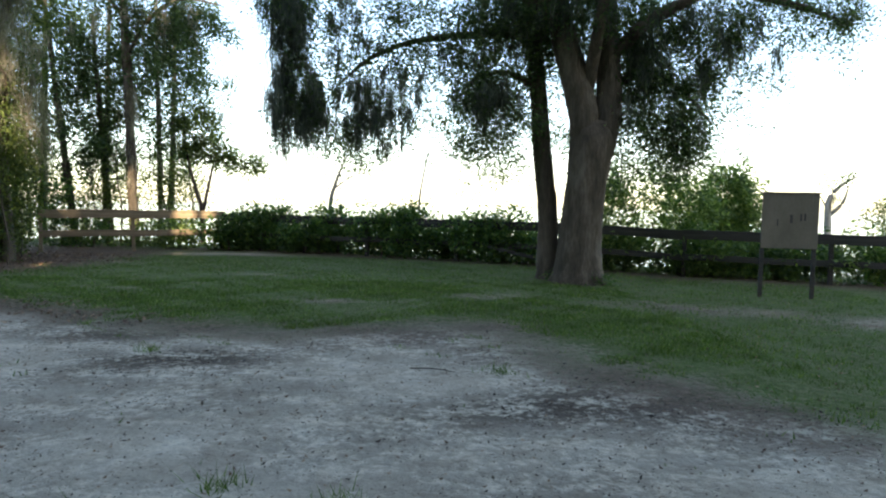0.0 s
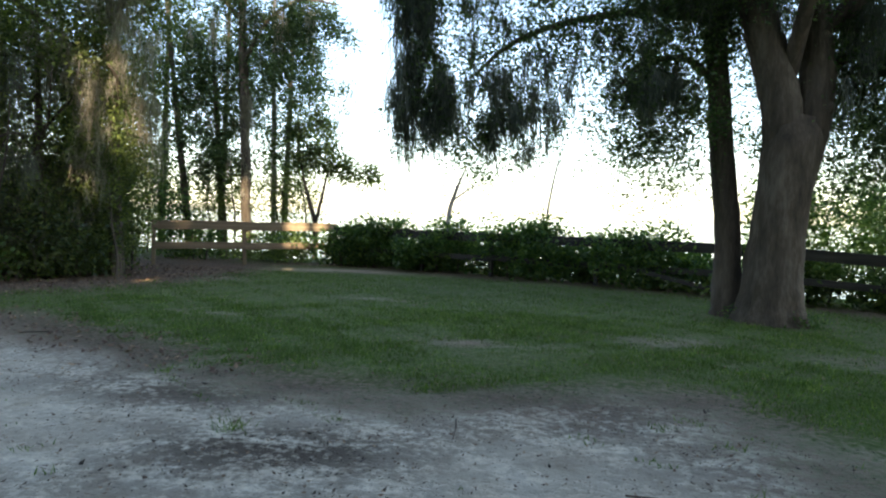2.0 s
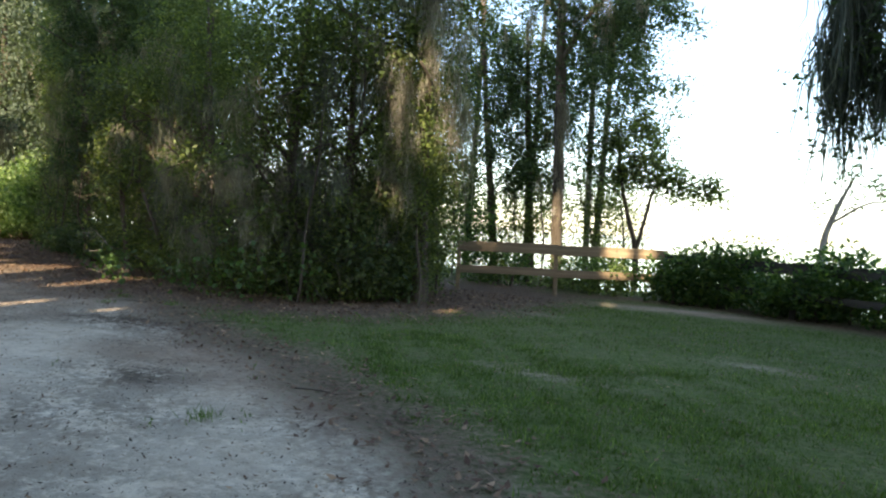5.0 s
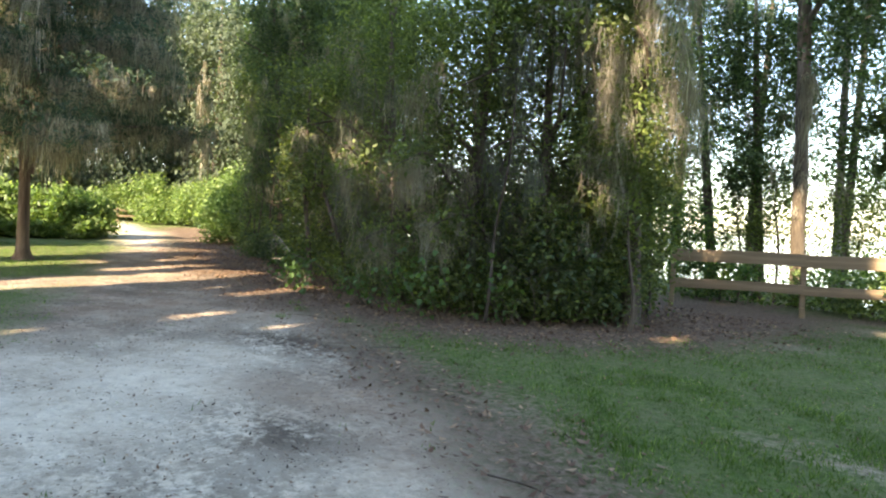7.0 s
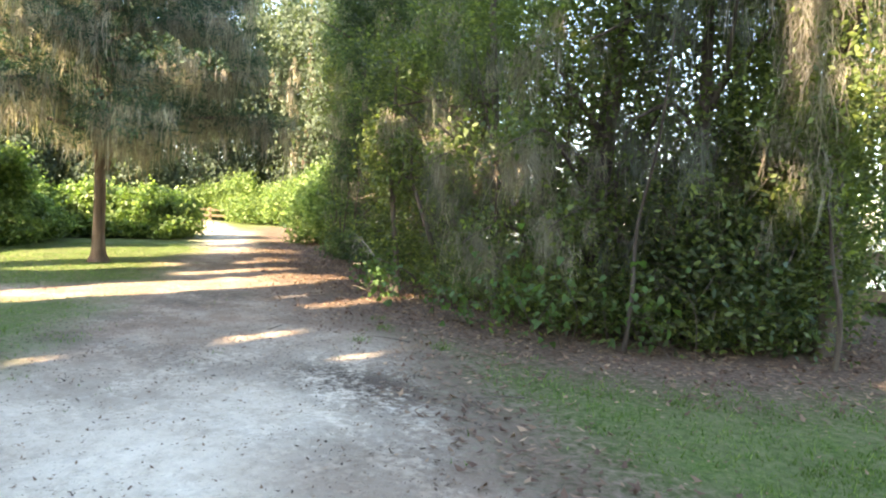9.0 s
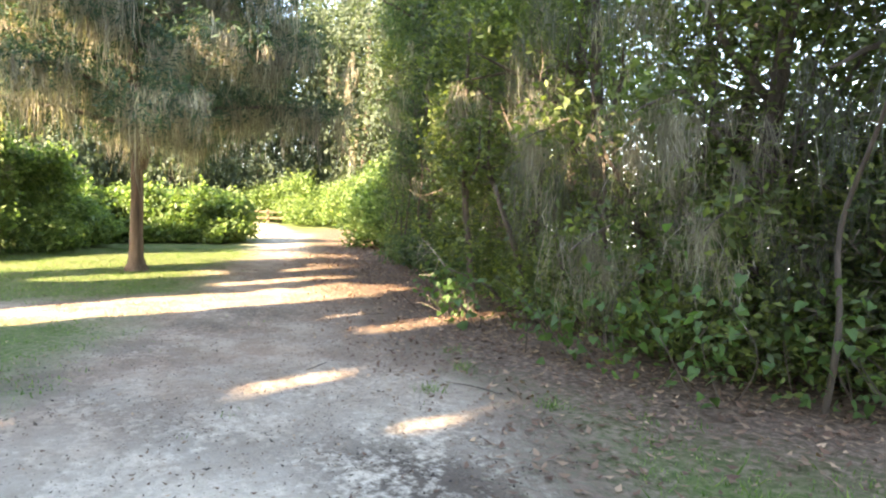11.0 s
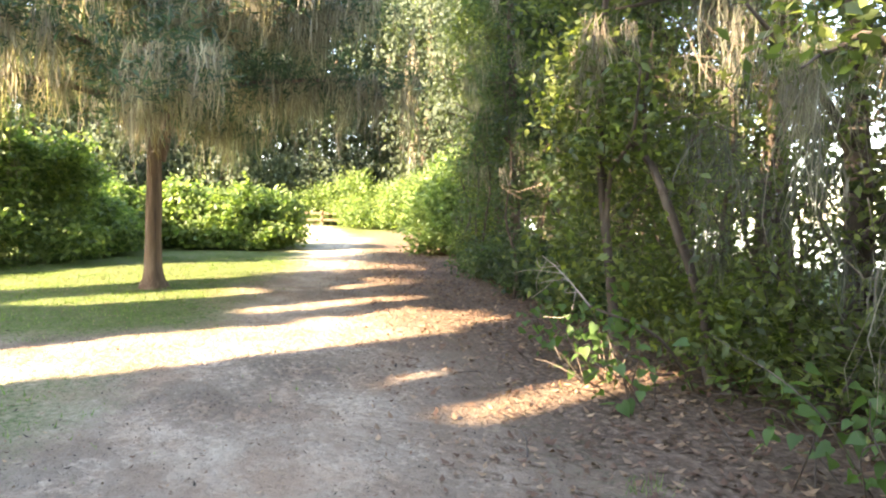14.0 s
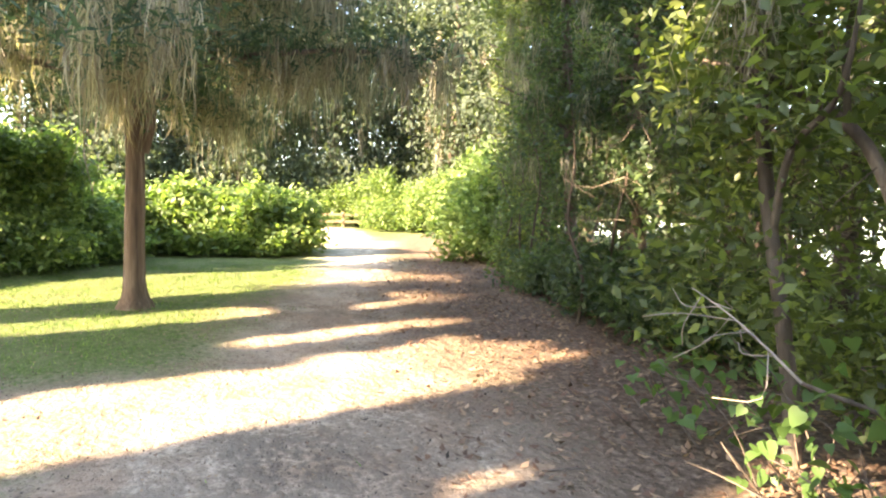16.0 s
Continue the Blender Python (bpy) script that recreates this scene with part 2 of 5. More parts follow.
def leaves(name, centres, sizes, mat, parent, rng, width=0.5, droop=0.25, label="", face=None):
    """Many single leaves, each a folded blade of two triangles, at random turns that hang a little."""
    n = len(centres)
    along = unit(rng.normal(size=(n, 3)) * (1, 1, 0.7) - (0, 0, droop))
    up = unit(rng.normal(size=(n, 3)) + (0, 0, 0.9))
    side = unit(np.cross(along, up))
    nor = np.cross(side, along)
    s = np.asarray(sizes)[:, None]
    base, tip = centres - along * s * 0.5, centres + along * s * 0.5
    mid = centres - along * s * 0.06
    v = np.stack([base, mid + side * s * width * 0.5 + nor * s * 0.09, tip, mid - side * s * width * 0.5 + nor * s * 0.09], axis=1).reshape(-1, 3)
    i = np.arange(n)[:, None] * 4
    f = np.concatenate([i + (0, 1, 2), i + (0, 2, 3)], axis=1).reshape(-1, 3)
    return under(name, mesh_of(name, v, f, 3, mat), parent, label)


def strands(name, roots, lengths, mat, parent, rng, width=0.03, sway=0.12, label=""):
    """Hanging moss: thin ribbons that taper, wave and draw together on their way down."""
    n = len(roots)
    lengths = np.asarray(lengths)[:, None]
    a = rng.uniform(0, 2 * math.pi, n)
    flat = np.stack([np.cos(a), np.sin(a), np.zeros(n)], axis=1)
    off = np.cumsum(rng.normal(size=(n, 5, 3)) * (1, 1, 0.0), axis=1) * (sway * 0.5) * np.minimum(lengths, 0.8)[:, :, None]
    rows = []
    for k, (f, w) in enumerate(((0, 0.5), (0.35, 1.0), (0.7, 0.75))):
        p = roots + off[:, k] * (k > 0) - np.array((0, 0, 1.0)) * lengths * f
        wide = flat * width * w * rng.uniform(0.4, 1.4, (n, 1))
        rows += [p - wide, p + wide]
    rows.append(roots + off[:, 4] - np.array((0, 0, 1.0)) * lengths)
    v = np.stack(rows, axis=1).reshape(-1, 3)
    i = np.arange(n)[:, None] * 7
    f = np.concatenate([i + t for t in ((0, 1, 3), (0, 3, 2), (2, 3, 5), (2, 5, 4), (4, 5, 6))], axis=1).reshape(-1, 3)
    return tagged(under(name, mesh_of(name, v, f, 3, mat), parent, label), kind="stuff")


def twiggy(parent, rng, centre, size, count, length=0.6):
    """A haze of thin bare twigs inside a bush."""
    c = clumps(rng, centre, size, count, 0.2)
    c = c[c[:, 2] > 0.05]
    n = len(c)
    d = unit(rng.normal(size=(n, 3)) + (0, -0.3, 0.5)) * rng.uniform(0.4, 1.2, (n, 1)) * length
    bend = rng.normal(size=(n, 3)) * 0.08 * length
    side = unit(np.cross(d, rng.normal(size=(n, 3)))) * rng.uniform(0.002, 0.006, (n, 1))
    v = np.stack([c - side, c + side, c + d * 0.5 + bend - side * 0.7, c + d * 0.5 + bend + side * 0.7, c + d], axis=1).reshape(-1, 3)
    i = np.arange(n)[:, None] * 5
    f = np.concatenate([i + t for t in ((0, 1, 3), (0, 3, 2), (2, 3, 4))], axis=1).reshape(-1, 3)
    return tagged(under("brushwood", mesh_of("brushwood", v, f, 3, TWIGS), parent, "thin bare brown twigs"), kind="stuff")


def tufts(rng, centre, size, count, length, low=None):
    """Roots and lengths of moss in separate tufts: few long ones, many short."""
    per = 46
    c = clumps(rng, centre, size, max(2, count // per), 0.1)
    wide = np.repeat(rng.uniform(0.5, 1.5, len(c)), per)[:, None]
    off = rng.normal(size=(len(c) * per, 3)) * (0.06, 0.06, 0.07) * wide
    r = np.repeat(c, per, axis=0) + off
    # longest in the middle of a tuft, so that it hangs to a point
    mid = np.exp(-(np.hypot(off[:, 0], off[:, 1]) / (0.07 * wide[:, 0])) ** 2)
    ln = np.repeat(length * (0.3 + 1.15 * rng.beta(1.2, 2.2, len(c))), per) * (0.16 + 1.0 * mid) * rng.uniform(0.55, 1.1, len(r))
    if low is not None:
        ln = np.minimum(ln, np.maximum(r[:, 2] - low, 0.05))
    return r, ln


def smooth_line(points, steps=6):
    p = np.array(points, dtype=float)
    q = np.vstack([2 * p[0] - p[1], p, 2 * p[-1] - p[-2]])
    out = []
    for k in range(1, len(q) - 2):
        for s in np.arange(steps) / steps:
            out.append(0.5 * ((2 * q[k]) + (q[k + 1] - q[k - 1]) * s + (2 * q[k - 1] - 5 * q[k] + 4 * q[k + 1] - q[k + 2]) * s ** 2
                              + (-q[k - 1] + 3 * q[k] - 3 * q[k + 1] + q[k + 2]) * s ** 3))
    return np.array(out + [p[-1]])


def tube_arrays(points, radii, sides=9, rough=0.08, rng=RNG, steps=6, ribs=0.0):
    """A tapered limb along a line, with an uneven round section."""
    line = smooth_line(np.c_[np.array(points, dtype=float), np.array(radii, dtype=float)], steps)
    pts, rad = line[:, :3], np.maximum(line[:, 3], 0.003)
    d = unit(np.gradient(pts, axis=0))
    ref = np.where(np.abs(d[:, 2:3]) > 0.8, np.array([[1.0, 0.15, 0]]), np.array([[0, 0, 1.0]]))
    u = unit(np.cross(d, ref))
    w = np.cross(d, u)
    ang = np.linspace(0, 2 * math.pi, sides, endpoint=False)
    rib = 1 + ribs * np.cos(ang * 5 + 1.0) + ribs * 0.6 * np.cos(ang * 3)
    bulge = rib[None] * (1 + rough * rng.normal(size=(len(pts), sides)))
    v = pts[:, None] + (u[:, None] * np.cos(ang)[None, :, None] + w[:, None] * np.sin(ang)[None, :, None]) * (rad[:, None] * bulge)[:, :, None]
    v = v.reshape(-1, 3)
    f = []
    for k in range(len(pts) - 1):
        for j in range(sides):
            a, b = k * sides + j, k * sides + (j + 1) % sides
            f += [(a, b, b + sides), (a, b + sides, a + sides)]
    last = (len(pts) - 1) * sides
    f += [(last, last + j, last + j + 1) for j in range(1, sides - 1)]
    return v, np.array(f)


def limbs(name, rows, mat, parent, sides=9, rough=0.06, label="", rng=RNG, steps=6, ribs=0.0):
    """One mesh of one or more limbs, each (points, radii)."""
    vs, fs, at = [], [], 0
    for points, radii in rows:
        v, f = tube_arrays(points, radii, sides, rough, rng, steps, ribs)
        vs.append(v)
        fs.append(f + at)
        at += len(v)
    return under(name, mesh_of(name, np.vstack(vs), np.vstack(fs), 3, mat, True), parent, label)


def clumps(rng, centre, size, count, hollow=0.35, flat_base=0.0):
    """Centres of leaf clumps inside a bulging round form, thicker towards its skin."""
    d = unit(rng.normal(size=(count, 3)))
    r = rng.uniform(hollow, 1.0, count) ** 0.6
    lump = 1 + 0.22 * np.sin(d[:, 0] * 4 + 1.3 * d[:, 2] * 3) + 0.15 * np.sin(d[:, 1] * 7 + d[:, 2] * 5)
    p = d * (r * lump)[:, None]
    p[:, 2] = np.where(p[:, 2] < 0, p[:, 2] * (1 - flat_base), p[:, 2])
    return np.array(centre) + p * np.array(size)


def spray(rng, centres, per, spread):
    """Points scattered about each centre."""
    c = np.repeat(centres, per, axis=0)
    return c + rng.normal(size=c.shape) * np.array(spread)


def box(bm, x0, x1, y0, y1, z0, z1, bevel=0.008):
    made = bmesh.ops.create_cube(bm, size=1)["verts"]
    for v in made:
        v.co = Vector(((x0 + x1) / 2 + v.co.x * (x1 - x0), (y0 + y1) / 2 + v.co.y * (y1 - y0), (z0 + z1) / 2 + v.co.z * (z1 - z0)))
    if bevel:
        bmesh.ops.bevel(bm, geom=list({e for v in made for e in v.link_edges}), offset=bevel, segments=1, affect="EDGES")
    return bm


# ---- the lie of the land ----
NORTH_EDGE = [(9, 1.5), (5, 4.2), (3.4, 5.3), (2.4, 6.3), (1.6, 7.4), (1.1, 9.0), (0.2, 9.1), (-1.4, 8.6), (-3.2, 8.9), (-5.0, 10.0), (-7.2, 11.1), (-10.5, 12.0), (-12.8, 13.0),
              (-15, 13.4), (-17, 13.9), (-20, 14.5), (-25, 15.2), (-34, 17.4), (-40, 18.2), (-46, 18.9), (-60, 21)]
SOUTH_EDGE = [(-60, 19), (-46, 17.4), (-36, 15.6), (-27.5, 13.9), (-24.6, 12.3), (-19.8, 10.9), (-18.2, 10.1), (-16, 9.5), (-12.5, 8.2), (-9, 5.6), (-5, 2.6), (0, -1), (6, -6), (14, -8)]
THICKET = [(-9.6, 20.4), (-9.6, 17.3), (-10.4, 15.5), (-12, 14.7), (-14.2, 14.35), (-16, 14.6), (-18.9, 15.4), (-22.6, 15.9), (-25.2, 16.3), (-29, 17.9), (-34, 19.0), (-40, 21)]
FENCE_A = [(-10.95, 20.2), (-6.4, 22.5)]
FENCE_B = [(-6.4, 22.5), (12.6, 14.2)]


def line_distance(x, y, line):
    """Distance to a broken line, and the side (positive to its left)."""
    best, side = np.full(np.shape(x), 1e9), np.zeros(np.shape(x))
    for (ax, ay), (bx, by) in zip(line, line[1:]):
        dx, dy = bx - ax, by - ay
        t = np.clip(((x - ax) * dx + (y - ay) * dy) / (dx * dx + dy * dy), 0, 1)
        d = np.hypot(x - ax - t * dx, y - ay - t * dy)
        s = dx * (y - ay) - dy * (x - ax)
        side = np.where(d < best, np.sign(s), side)
        best = np.minimum(d, best)
    return best, side


def inside(x, y, poly):
    hit = np.zeros(np.shape(x), dtype=bool)
    for (ax, ay), (bx, by) in zip(poly, poly[1:] + poly[:1]):
        if ay != by:
            hit ^= ((ay > y) != (by > y)) & (x < (bx - ax) * (y - ay) / (by - ay) + ax)
    return hit


def step(a, b, v):
    t = np.clip((v - a) / (b - a), 0, 1)
    return t * t * (3 - 2 * t)


def lie(x, y):
    """Height of the ground."""
    x, y = np.asarray(x, dtype=float), np.asarray(y, dtype=float)
    z = 0.03 * np.clip(-x - 21, 0, 30) - 0.12 * step(2.5, 6.5, x) * step(-2, 6, y)
    shore = np.maximum(y - (19.8 - 0.44 * x), y - (25.8 + 0.5 * x)) * 0.9
    shore = np.where(x < -11, y - 24.5 + 0.12 * (x + 11), shore)
    return z - 4.5 * step(1.5, 26, shore)


def wave(x, y, s, seed):
    return (np.sin(x * s + seed) * np.cos(y * s * 1.13 + 2.1 * seed) + 0.6 * np.sin((x + y) * s * 1.9 + seed * 3.3) + 0.4 * np.cos((x - 1.6 * y) * s * 2.7 + seed)) / 2.0


def sandiness(x, y):
    poly = NORTH_EDGE + SOUTH_EDGE
    dn, _ = line_distance(x, y, NORTH_EDGE)
    ds, _ = line_distance(x, y, SOUTH_EDGE)
    d = np.minimum(dn, ds) * np.where(inside(x, y, poly), 1, -1)
    v = 0.5 + 0.42 * d
    # bare, thin turf by the fence corner and before the sign
    for cx, cy, rx, ry, a in ((-5.6, 20.4, 3.2, 0.8, 0.24), (4.6, 11.3, 3.2, 1.1, 0.16), (1.4, 12.0, 1.4, 0.8, 0.12), (7.6, 10.4, 2.4, 1.0, 0.22), (-7.4, 17.3, 1.4, 0.7, 0.05), (-19.2, 9.5, 1.2, 3.0, 0.5), (-36.4, 19.6, 1.7, 3.6, 0.45), (-1.2, 11.2, 1.5, 0.6, 0.10), (-5.2, 12.6, 1.6, 0.5, 0.10), (-3.4, 15.0, 1.5, 0.5, 0.06)):
        v = np.maximum(v, 0.5 + a - 0.5 * np.hypot((x - cx) / rx, (y - cy) / ry))
    return np.clip(v + 0.05 * wave(x, y, 1.7, 0.4), 0, 1)


def litteriness(x, y):
    d, side = line_distance(x, y, THICKET)
    d = d * np.where(side < 0, -1, 1)
    v = np.where(d < 0, np.clip(1.0 - 0.12 * np.abs(d), 0, 1), 1.10 - 0.32 * np.abs(d))
    v = np.where(np.abs(d) > 7, 0, v)
    d2, _ = line_distance(x, y, FENCE_A + FENCE_B[1:])
    v = np.maximum(v, 0.75 - 0.42 * d2)
    d3, _ = line_distance(x, y, NORTH_EDGE)
    v = np.maximum(v, np.where((x > -13) & (x < -4), 0.68 - 0.48 * d3, 0))
    v = np.maximum(v, step(-5, -3.5, x) * step(4.5, 2.5, x) * (0.62 + 0.16 * wave(x, y, 1.6, 2.2) - 0.42 * d3))
    return np.clip(v, 0, 1)


def dirtiness(x, y):
    v = 0.44 + 0.40 * wave(x, y, 0.9, 1.7) + 0.04 * step(-7, -3, x) - 0.16 * step(-2.5, -4.5, x) * step(-14, -11, x)
    for cx, cy, rx, ry, a in ((1.2, 5.8, 1.3, 0.55, 0.75), (-11.4, 11.3, 1.0, 0.5, 0.8), (-3.9, 8.4, 1.2, 0.4, 0.7), (-2.1, 7.3, 1.0, 0.4, 0.5), (-8.0, 9.7, 0.5, 0.35, 0.5), (-2.5, 9.3, 2.2, 0.5, 0.5)):
        v = v + a * np.exp(-((x - cx) / rx) ** 2 - ((y - cy) / ry) ** 2)
    return np.clip(v, 0, 1)


def axis(fine0, fine1, pitch, far):
    mid = np.arange(fine0, fine1 + pitch / 2, pitch)
    grow = pitch * np.cumsum(1.35 ** np.arange(1, 30))
    grow = grow[grow < far]
    return np.concatenate([fine0 - grow[::-1], mid, fine1 + grow])


def build_ground():
    gx, gy = axis(-36, 12, 0.2, 2500), axis(0, 25, 0.2, 2500)
    X, Y = np.meshgrid(gx, gy)
    x, y = X.ravel(), Y.ravel()
    near = step(80, 30, np.hypot(x + 12, y - 10))
    sand = sandiness(x, y)
    z = lie(x, y) + near * (0.014 * wave(x, y, 2.3, 0.2) + 0.010 * wave(x, y, 6.1, 1.1) + 0.02 * wave(x, y, 0.7, 2.2))
    nx, ny = len(gx), len(gy)
    i = (np.arange(ny - 1)[:, None] * nx + np.arange(nx - 1)[None]).ravel()
    me = mesh_of("ground", np.c_[x, y, z], np.c_[i, i + 1, i + nx + 1, i + nx], 4, ground_material(), True)
    for key, value in (("sand", sand), ("litter", litteriness(x, y)), ("dirt", dirtiness(x, y)), ("tan", np.maximum(1.0 * step(-9.5, -15, x) * step(-30, -24, x), 0.85 * step(9.3, 10.3, y) * step(-10.5, -9, x)))):
        me.attributes.new(key, "FLOAT", "POINT").data.foreach_set("value", value.astype(np.float32))
    tagged(new("ground", me), "pale sand drive, thin mown grass and brown leaf litter", "ground", kind="structure")
    water = bmesh.new()
    bmesh.ops.create_grid(water, x_segments=8, y_segments=8, size=1200)
    wm = bpy.data.meshes.new("water")
    water.to_mesh(wm)
    water.free()
    wm.materials.append(water_material())
    w = tagged(new("water", wm), "calm bright lake beyond the fence", "water", kind="structure")
    w.location = (0, 1228, -1.5)


build_ground()


# ---- fence ----
def build_fence():
    fence = thing("fence", (FENCE_A[0][0], FENCE_A[0][1], 0), "weathered two-rail board fence along the lake shore", "fence")
    m_inv = Matrix.Translation(-fence.location)

    def rail(a, b, z0, high, thick, mat, out=0.07):
        bm = bmesh.new()
        d = Vector((b[0] - a[0], b[1] - a[1], 0))
        box(bm, -0.03, d.length + 0.03, -thick / 2, thick / 2, -high / 2, high / 2, 0.006)
        bmesh.ops.subdivide_edges(bm, edges=[e for e in bm.edges if abs(e.verts[0].co.x - e.verts[1].co.x) > 0.5], cuts=4)
        for v in bm.verts:
            v.co.z += 0.012 * math.sin(v.co.x * 1.7 + a[0] * 3)
            v.co.y += 0.008 * math.sin(v.co.x * 2.3 + a[1])
        ob = part("rail", bm, mat, fence)
        za, zb = float(lie(*a)), float(lie(*b))
        n = Vector((d.y, -d.x, 0)).normalized() * out
        ob.matrix_basis = m_inv @ Matrix.Translation((a[0] + n.x, a[1] + n.y, za + z0)) @ Matrix.Rotation(math.atan2(d.y, d.x), 4, "Z") @ Matrix.Rotation(-math.atan2(zb - za, d.length), 4, "Y")

    def post(p, high, mat, turn):
        bm = box(bmesh.new(), -0.05, 0.05, -0.05, 0.05, -0.3, high, 0.008)
        ob = part("post", bm, mat, fence)
        ob.matrix_basis = m_inv @ pose(p[0], p[1], float(lie(*p)), RNG.normal() * 1.0, RNG.normal() * 1.0, turn)
    a0, a1 = (Vector(p) for p in FENCE_A)
    stops = [a0.lerp(a1, f) for f in (0.0, 0.48, 1.0)]
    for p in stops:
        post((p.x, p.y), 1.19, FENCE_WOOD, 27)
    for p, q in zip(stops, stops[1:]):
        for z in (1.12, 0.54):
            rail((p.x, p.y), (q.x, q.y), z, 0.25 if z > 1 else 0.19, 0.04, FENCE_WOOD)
    # The long bay takes the darker wood, which stands for its shade.
    slope = (FENCE_B[1][1] - FENCE_B[0][1]) / (FENCE_B[1][0] - FENCE_B[0][0])
    stops = [(x, FENCE_B[0][1] + (x - FENCE_B[0][0]) * slope) for x in (-6.4, -3.5, -1.5, 1.1, 3.9, 6.6, 9.5, 12.4)]
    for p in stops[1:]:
        post(p, 1.08, SHADED_WOOD, -23.6)
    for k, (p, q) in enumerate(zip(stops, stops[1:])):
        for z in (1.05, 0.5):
            rail(p, q, z, 0.23 if z > 1 else 0.15, 0.04, SHADED_WOOD)
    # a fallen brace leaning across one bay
    rail((1.3, 19.0), (3.6, 18.0), 0.62, 0.10, 0.04, SHADED_WOOD, 0.13)
    bpy.context.view_layer.update()
    brace = fence.children[-1]
    brace.matrix_basis = brace.matrix_basis @ Matrix.Rotation(radians(11), 4, "Y")


build_fence()


# ---- oak by the fence ----
def build_oak():
    rng = np.random.default_rng(11)
    c = np.array((3.4, 14.4, 0.0))
    z0 = float(lie(3.4, 14.4))
    oak = thing("oak_tree", (3.4, 14.4, z0), "large live oak hung with grey spanish moss", "tree")
    rel = lambda rows: [np.array(p) - (3.4, 14.4, z0) for p in rows]  # noqa: E731
    trunk = rel([(3.38, 14.4, -0.35), (3.41, 14.4, 0.02), (3.42, 14.4, 0.35), (3.44, 14.4, 0.95), (3.52, 14.4, 2.0), (3.62, 14.4, 2.85), (3.70, 14.42, 3.3)])
    limbs("trunk", [(trunk, (0.72, 0.60, 0.50, 0.44, 0.41, 0.44, 0.30))], BARK, oak, 20, 0.02, "", rng, 5, 0.05)
    limbs("limb", [(rel([(3.55, 14.4, 2.6), (3.42, 14.4, 3.5), (3.22, 14.4, 4.2), (2.94, 14.35, 5.1), (2.7, 14.3, 6.2), (2.2, 14.0, 8.0), (1.4, 13.6, 9.5)]), (0.34, 0.31, 0.29, 0.26, 0.22, 0.15, 0.06))], BARK, oak, 12, 0.03, "", rng)
    limbs("limb", [(rel([(3.75, 14.4, 2.6), (3.90, 14.42, 3.3), (3.95, 14.45, 4.1), (3.88, 14.5, 5.1), (3.86, 14.5, 6.2), (4.3, 14.7, 8.0), (5.0, 15.0, 9.6)]), (0.30, 0.29, 0.26, 0.24, 0.2, 0.14, 0.05))], BARK, oak, 12, 0.03, "", rng)
    limbs("limb_stub", [(rel([(3.85, 14.4, 3.1), (4.02, 14.3, 3.35), (4.14, 14.25, 3.5)]), (0.16, 0.13, 0.09))], BARK, oak, 9, 0.05, "broken limb stub", rng, 3)
    limbs("second_trunk", [(rel([(2.93, 14.85, -0.3), (2.90, 14.9, 0.05), (2.86, 14.9, 0.5), (2.84, 14.9, 1.4), (2.70, 14.9, 2.6), (2.55, 14.9, 4.1), (2.36, 14.9, 5.9), (2.0, 15.0, 8.0)]),
                            (0.36, 0.29, 0.24, 0.215, 0.20, 0.18, 0.15, 0.07))], DARK_BARK, oak, 12, 0.03, "slimmer dark second trunk", rng)
    boughs = [([(2.4, 14.9, 5.0), (1.87, 14.6, 5.12), (1.17, 14.6, 5.07), (0.01, 14.5, 4.88), (-0.91, 14.4, 4.51), (-1.60, 14.2, 3.87)], (0.13, 0.10, 0.08, 0.06, 0.045, 0.02)),
              ([(3.9, 14.4, 4.6), (4.8, 14.3, 5.4), (6.0, 14.2, 5.9), (7.6, 14.2, 5.7), (8.7, 14.1, 5.3)], (0.16, 0.13, 0.1, 0.07, 0.03)),
              ([(2.9, 14.3, 5.2), (1.0, 13.9, 6.4), (-1.2, 13.8, 6.5), (-2.6, 13.9, 5.9)], (0.16, 0.12, 0.08, 0.03)),
              ([(3.9, 14.5, 3.9), (4.7, 14.6, 4.4), (5.5, 14.5, 4.0), (6.1, 14.4, 3.3)], (0.10, 0.08, 0.05, 0.02)),
              ([(2.6, 14.9, 3.9), (2.0, 14.7, 4.3), (1.3, 14.5, 4.2), (0.8, 14.4, 3.7)], (0.08, 0.06, 0.04, 0.02)),
              ([(3.5, 14.4, 4.0), (3.6, 13.2, 6.0), (3.8, 11.6, 7.2)], (0.14, 0.1, 0.04))]
    for pts, rad in boughs:
        limbs("bough", [(rel(pts), rad)], DARK_BARK, oak, 8, 0.04, "", rng)
